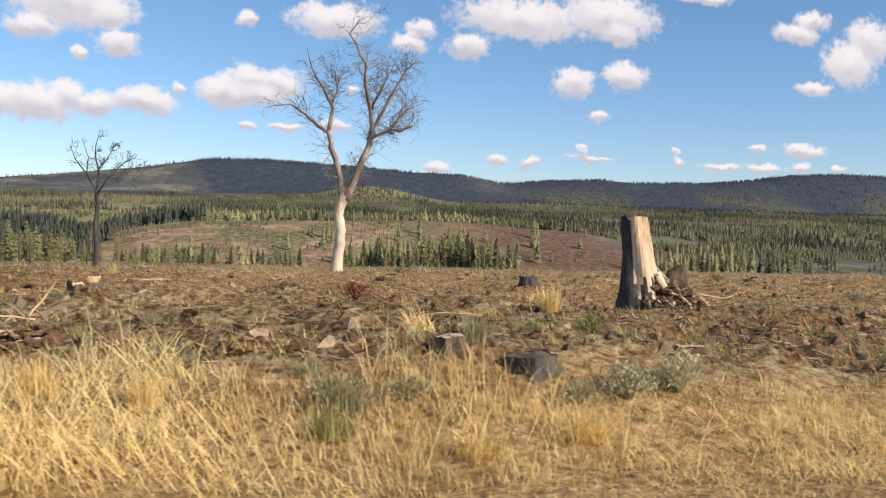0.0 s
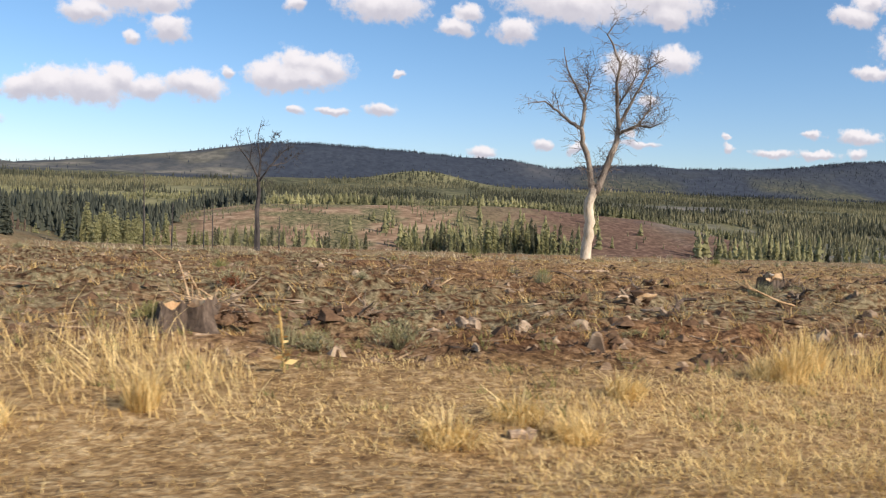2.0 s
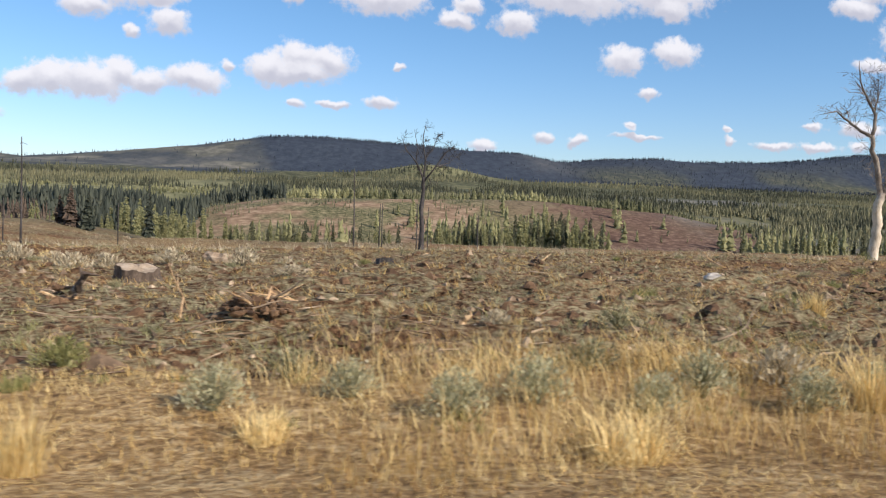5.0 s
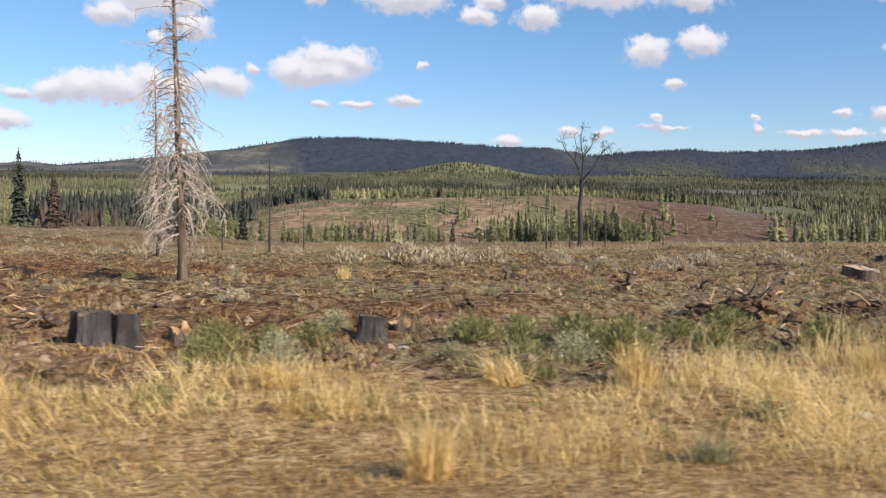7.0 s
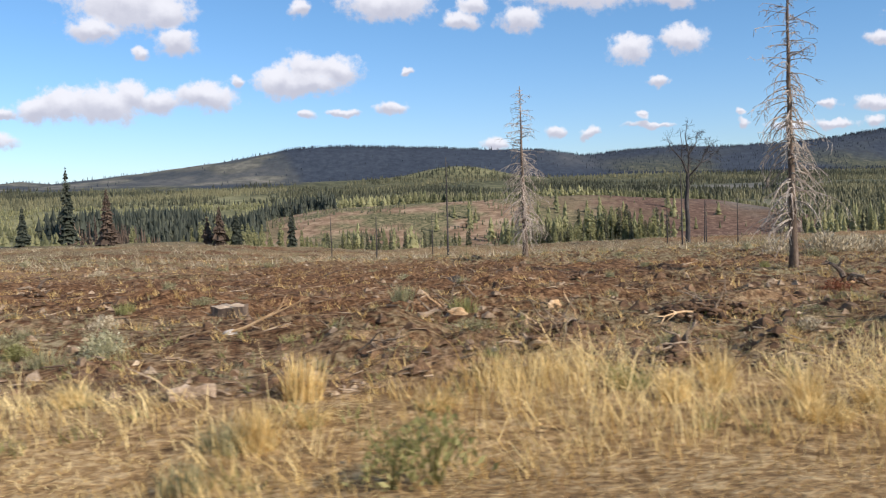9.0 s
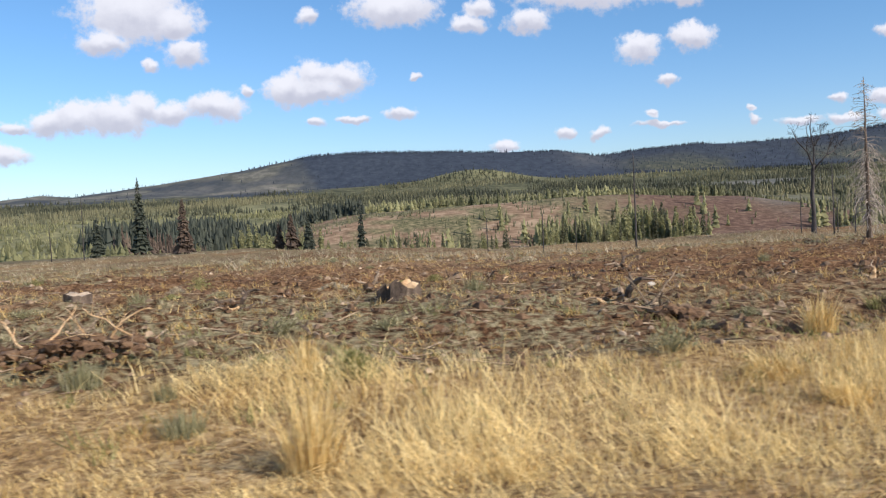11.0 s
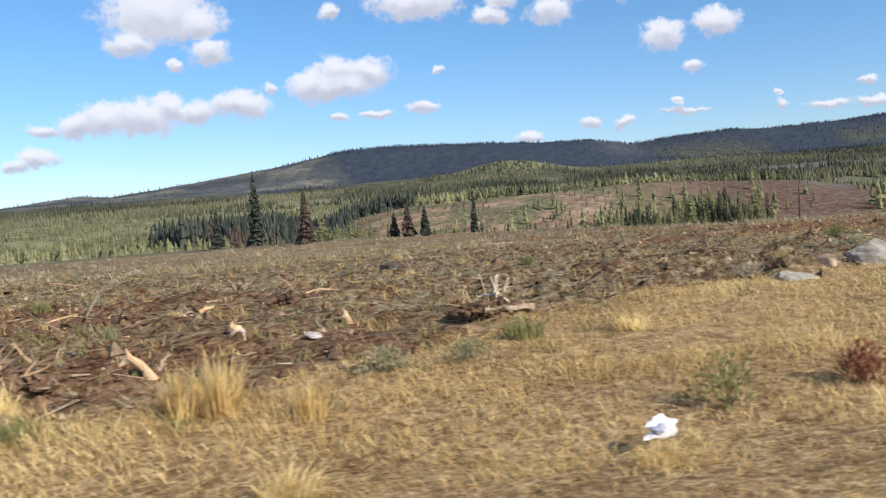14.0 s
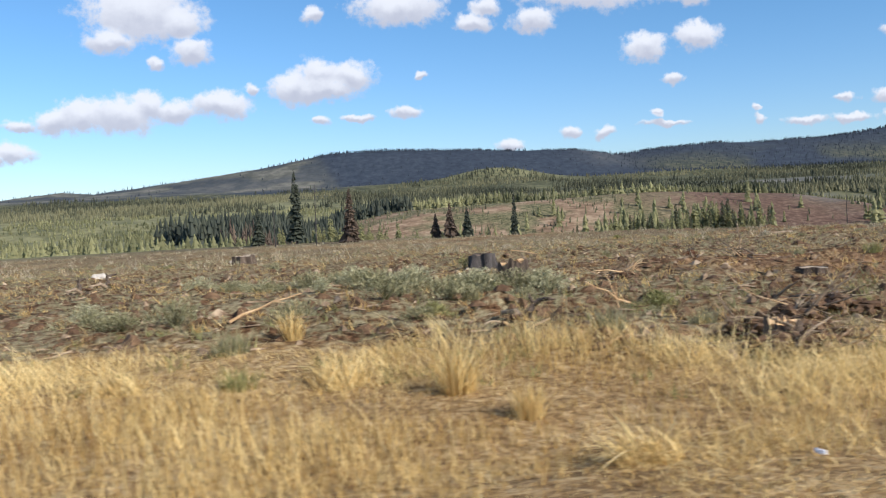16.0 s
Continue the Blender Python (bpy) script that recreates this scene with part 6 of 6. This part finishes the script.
verge_grass()
x = g.uniform(-150, 12, 76000)
y = 3.9 + 9.0 * g.random(76000)
keep = (y < verge_edge(x) + 0.3) & (bumps(x, y, 1.6, 3, 162) > g.uniform(-0.4, 0.5, 76000))
x, y = x[keep], y[keep]
n = len(x)
a, far = g.normal(0.1, 0.55, n) + np.pi * (g.random(n) < 0.5), g.uniform(1.2, 5.0, n)
blades("loose_straw", x, y, g.uniform(0.05, 0.15, n), g.uniform(0.005, 0.010, n), far * np.cos(a), far * np.sin(a), np.clip(0.68 + 0.2 * g.normal(0, 1, n), 0, 1), MAT_STRAW,
       "loose dry straw lying flat along the verge", 15, plain=True)
tufts("field_grass", 16000, 12, 9, 80, 1.35, 0.19, MAT_STRAW, "sparse tufts of dry grass on the field", 0.42, 12)
tufts("field_weeds", 42000, 9, 10, 90, 1.4, 0.15, MAT_WEED, "low grey-green weeds on the field", 0.40, 13, weedy=True)
tufts("distant_scrub", 4200, 12, 45, 270, 1.2, 0.55, MAT_PALE, "pale dry scrub towards the field's far edge", 0.35, 16)
tufts("distant_weeds", 5200, 10, 40, 270, 1.2, 0.42, MAT_WEED, "grey-green weeds towards the field's far edge", 0.35, 17)
tufts("verge_weeds", 1500, 16, 6, 14, 1.0, 0.2, MAT_GREEN, "low green weeds between the dry grass", 0.45, 14, -2.5)

# ---- woods ----


def stand_of(count, x0, x1, y0, y1, thin=None):
    x, y = g.uniform(x0, x1, count), g.uniform(y0, y1, count)
    if thin is None:
        return x, y
    keep = bumps(x, y, thin[0], 3, thin[1]) > thin[2] + 0.3 * (g.random(count) - 0.5)
    return x[keep], y[keep]


YOUNG = [conifer((0, -500, -50), t, wd, m, "young green conifer on the slope of the hill", 900 + k, "young conifers", 20, 0.02, 0.03, 0.58)
         for k, (t, wd, m) in enumerate(((20, 3.3, MAT_NEEDLE_LIGHT), (24, 3.5, MAT_NEEDLE_LIGHT), (17, 3.2, MAT_NEEDLE), (25, 3.4, MAT_NEEDLE)))]
# each clump: middle, spread, count, size
for x0, y0, sx, sy, count, big in ((98, 590, 20, 16, 60, 0.85), (160, 600, 13, 16, 62, 1.15), (128, 585, 28, 14, 26, 0.7), (-45, 580, 22, 16, 40, 0.75), (10, 590, 18, 14, 20, 0.7),
                                   (-118, 565, 13, 16, 66, 1.08), (-140, 560, 6, 14, 14, 1.0), (-150, 455, 12, 16, 14, 0.7), (380, 600, 26, 30, 34, 0.9)):
    for _ in range(count):
        x, y = rng.gauss(x0, sx), rng.gauss(y0, sy)
        copy_thing(rng.choice(YOUNG[:2] if x < -60 else YOUNG), pose(x, y, height_at(x, y) - 0.5, rng.uniform(-2, 2), rng.uniform(-2, 2), rng.uniform(0, 360)) @ Matrix.Scale(big * rng.uniform(0.6, 1.2), 4))
for k, ob in enumerate(YOUNG):
    x, y = 95 + 22 * k, 560 + 12 * k
    ob.matrix_basis = pose(x, y, height_at(x, y) - 0.5)


def grown(name, xs, ys, low, high, tone, mat, label, seed, tiers=3, sides=6, broad=1.0):
    n = len(xs)
    tall = low * 0.6 + (high * 1.15 - low * 0.6) * g.beta(2.0, 2.6, n) * (0.85 + 0.3 * (bumps(xs, ys, 60, 2, 181) > 0))
    woodland(name, xs, ys, tall, broad * (high * 0.075 * g.uniform(0.6, 1.5, n) + tall * 0.105), np.clip(tone + 0.16 * g.normal(0, 1, n), 0, 1), mat, label, seed, tiers, sides)


x = np.concatenate([g.uniform(75, 205, 130), g.uniform(-75, 25, 20), g.uniform(330, 430, 60), g.uniform(30, 330, 30)])
y = np.concatenate([g.uniform(600, 690, 130), g.uniform(600, 650, 20), g.uniform(570, 720, 60), g.uniform(690, 800, 30)])
grown("hill_stand", x, y, 12, 24, 0.5, MAT_NEEDLE_LIGHT, "slender young conifers behind the nearest ones on the hill", 29, 7, 7)

# the dense wood in the hollow, cloud-shaded by colour, and the lighter young wood round it
x, y = stand_of(7000, -300, -40, 450, 1040)
keep = (x > -250 + 50 * bumps(x, y, 90, 2, 192)) & (((y > 560) & (y < 930) & (x < -118 + 20 * bumps(x, y, 70, 2, 193))) | ((y > 940) & (x < -20)))
grown("dark_wood", x[keep], y[keep], 9, 19, 0.45, MAT_NEEDLE_DARK, "dense conifer wood in the hollow, cloud shade in its needle colour", 21)
x, y = stand_of(1300, -190, -155, 420, 520, (40, 202, -0.2))
grown("bare_grove", x[:120], y[:120], 8, 15, 0.5, MAT_NEEDLE_DEAD, "grey-brown leafless grove beside the woods", 28, 8, 5, 0.55)
x, y = stand_of(9500, -700, 40, 290, 1500, (60, 201, -0.1))
keep = ((x < -165) & (y < 520)) | ((x < -245) & (y > 520)) | ((y > 1020) & (x < 20))
x, y = x[keep], y[keep]
grown("young_wood", x, y, 2.5, 7.5, 0.34 + 0.5 * bumps(x, y, 120, 3, 203), MAT_NEEDLE_LIGHT, "light green young trees before the dark wood", 22, 3, 6, 1.5)
x, y = stand_of(3000, 380, 1150, 600, 1150, (70, 211, -0.05))
grown("valley_wood", x, y, 6, 13, 0.74 + 0.4 * bumps(x, y, 90, 2, 212), MAT_NEEDLE, "conifer wood in the valley", 23)
x, y = stand_of(2600, -150, 440, 560, 905, (45, 221, -0.02))
keep = (x < 190 + 60 * bumps(x, y, 50, 2, 222)) | (g.random(len(x)) < 0.12)
x, y = x[keep], y[keep]
grown("hill_shrubs", x, y, 1.2, 6.5, 0.72, MAT_NEEDLE, "scattered shrubs and saplings on the brown hill", 24, 2, 5)
x, y = stand_of(2600, -30, 520, 930, 1120, (60, 232, -0.25))
# The lighter needle colour stands in for the sunlit strip behind the hill.
grown("hilltop_wood", x, y, 7, 15, 0.34 + 0.7 * bumps(x, y, 80, 3, 233), MAT_NEEDLE_LIGHT, "young wood behind the brown hill, sunlight put into its lighter needles", 30, 4, 6, 1.5)
x, y = stand_of(9000, 0, 1250, 1060, 1500, (110, 231, -0.2))
grown("middle_forest", x, y, 8, 15, 0.66 + 0.9 * bumps(x, y, 150, 3, 241), MAT_NEEDLE, "wide conifer forest behind the brown hill", 25, 3, 5, 1.4)
x, y = stand_of(18000, -900, 1900, 1500, 2350, (180, 251, -0.15))
keep = np.abs(x - 830) / 200 + np.abs(y - 1560) / 220 > 1
x, y = x[keep], y[keep]
grown("far_forest", x, y, 7, 13, 0.52 + 0.8 * bumps(x, y, 260, 3, 261), MAT_NEEDLE, "far forest on the rising slopes", 26, 2, 5)
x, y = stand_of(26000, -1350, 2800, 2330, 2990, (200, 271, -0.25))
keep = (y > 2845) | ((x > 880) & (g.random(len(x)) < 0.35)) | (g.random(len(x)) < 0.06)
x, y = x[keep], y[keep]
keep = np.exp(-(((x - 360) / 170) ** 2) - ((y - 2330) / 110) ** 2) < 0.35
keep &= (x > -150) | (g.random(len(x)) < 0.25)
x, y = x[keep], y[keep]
grown("ridge_forest", x, y, 5.5, 10.5, 0.5 + 0.4 * bumps(x, y, 220, 3, 272), MAT_RIDGE, "forest covering the far ridge, haze and cloud shade in its colour", 27, 2, 5)
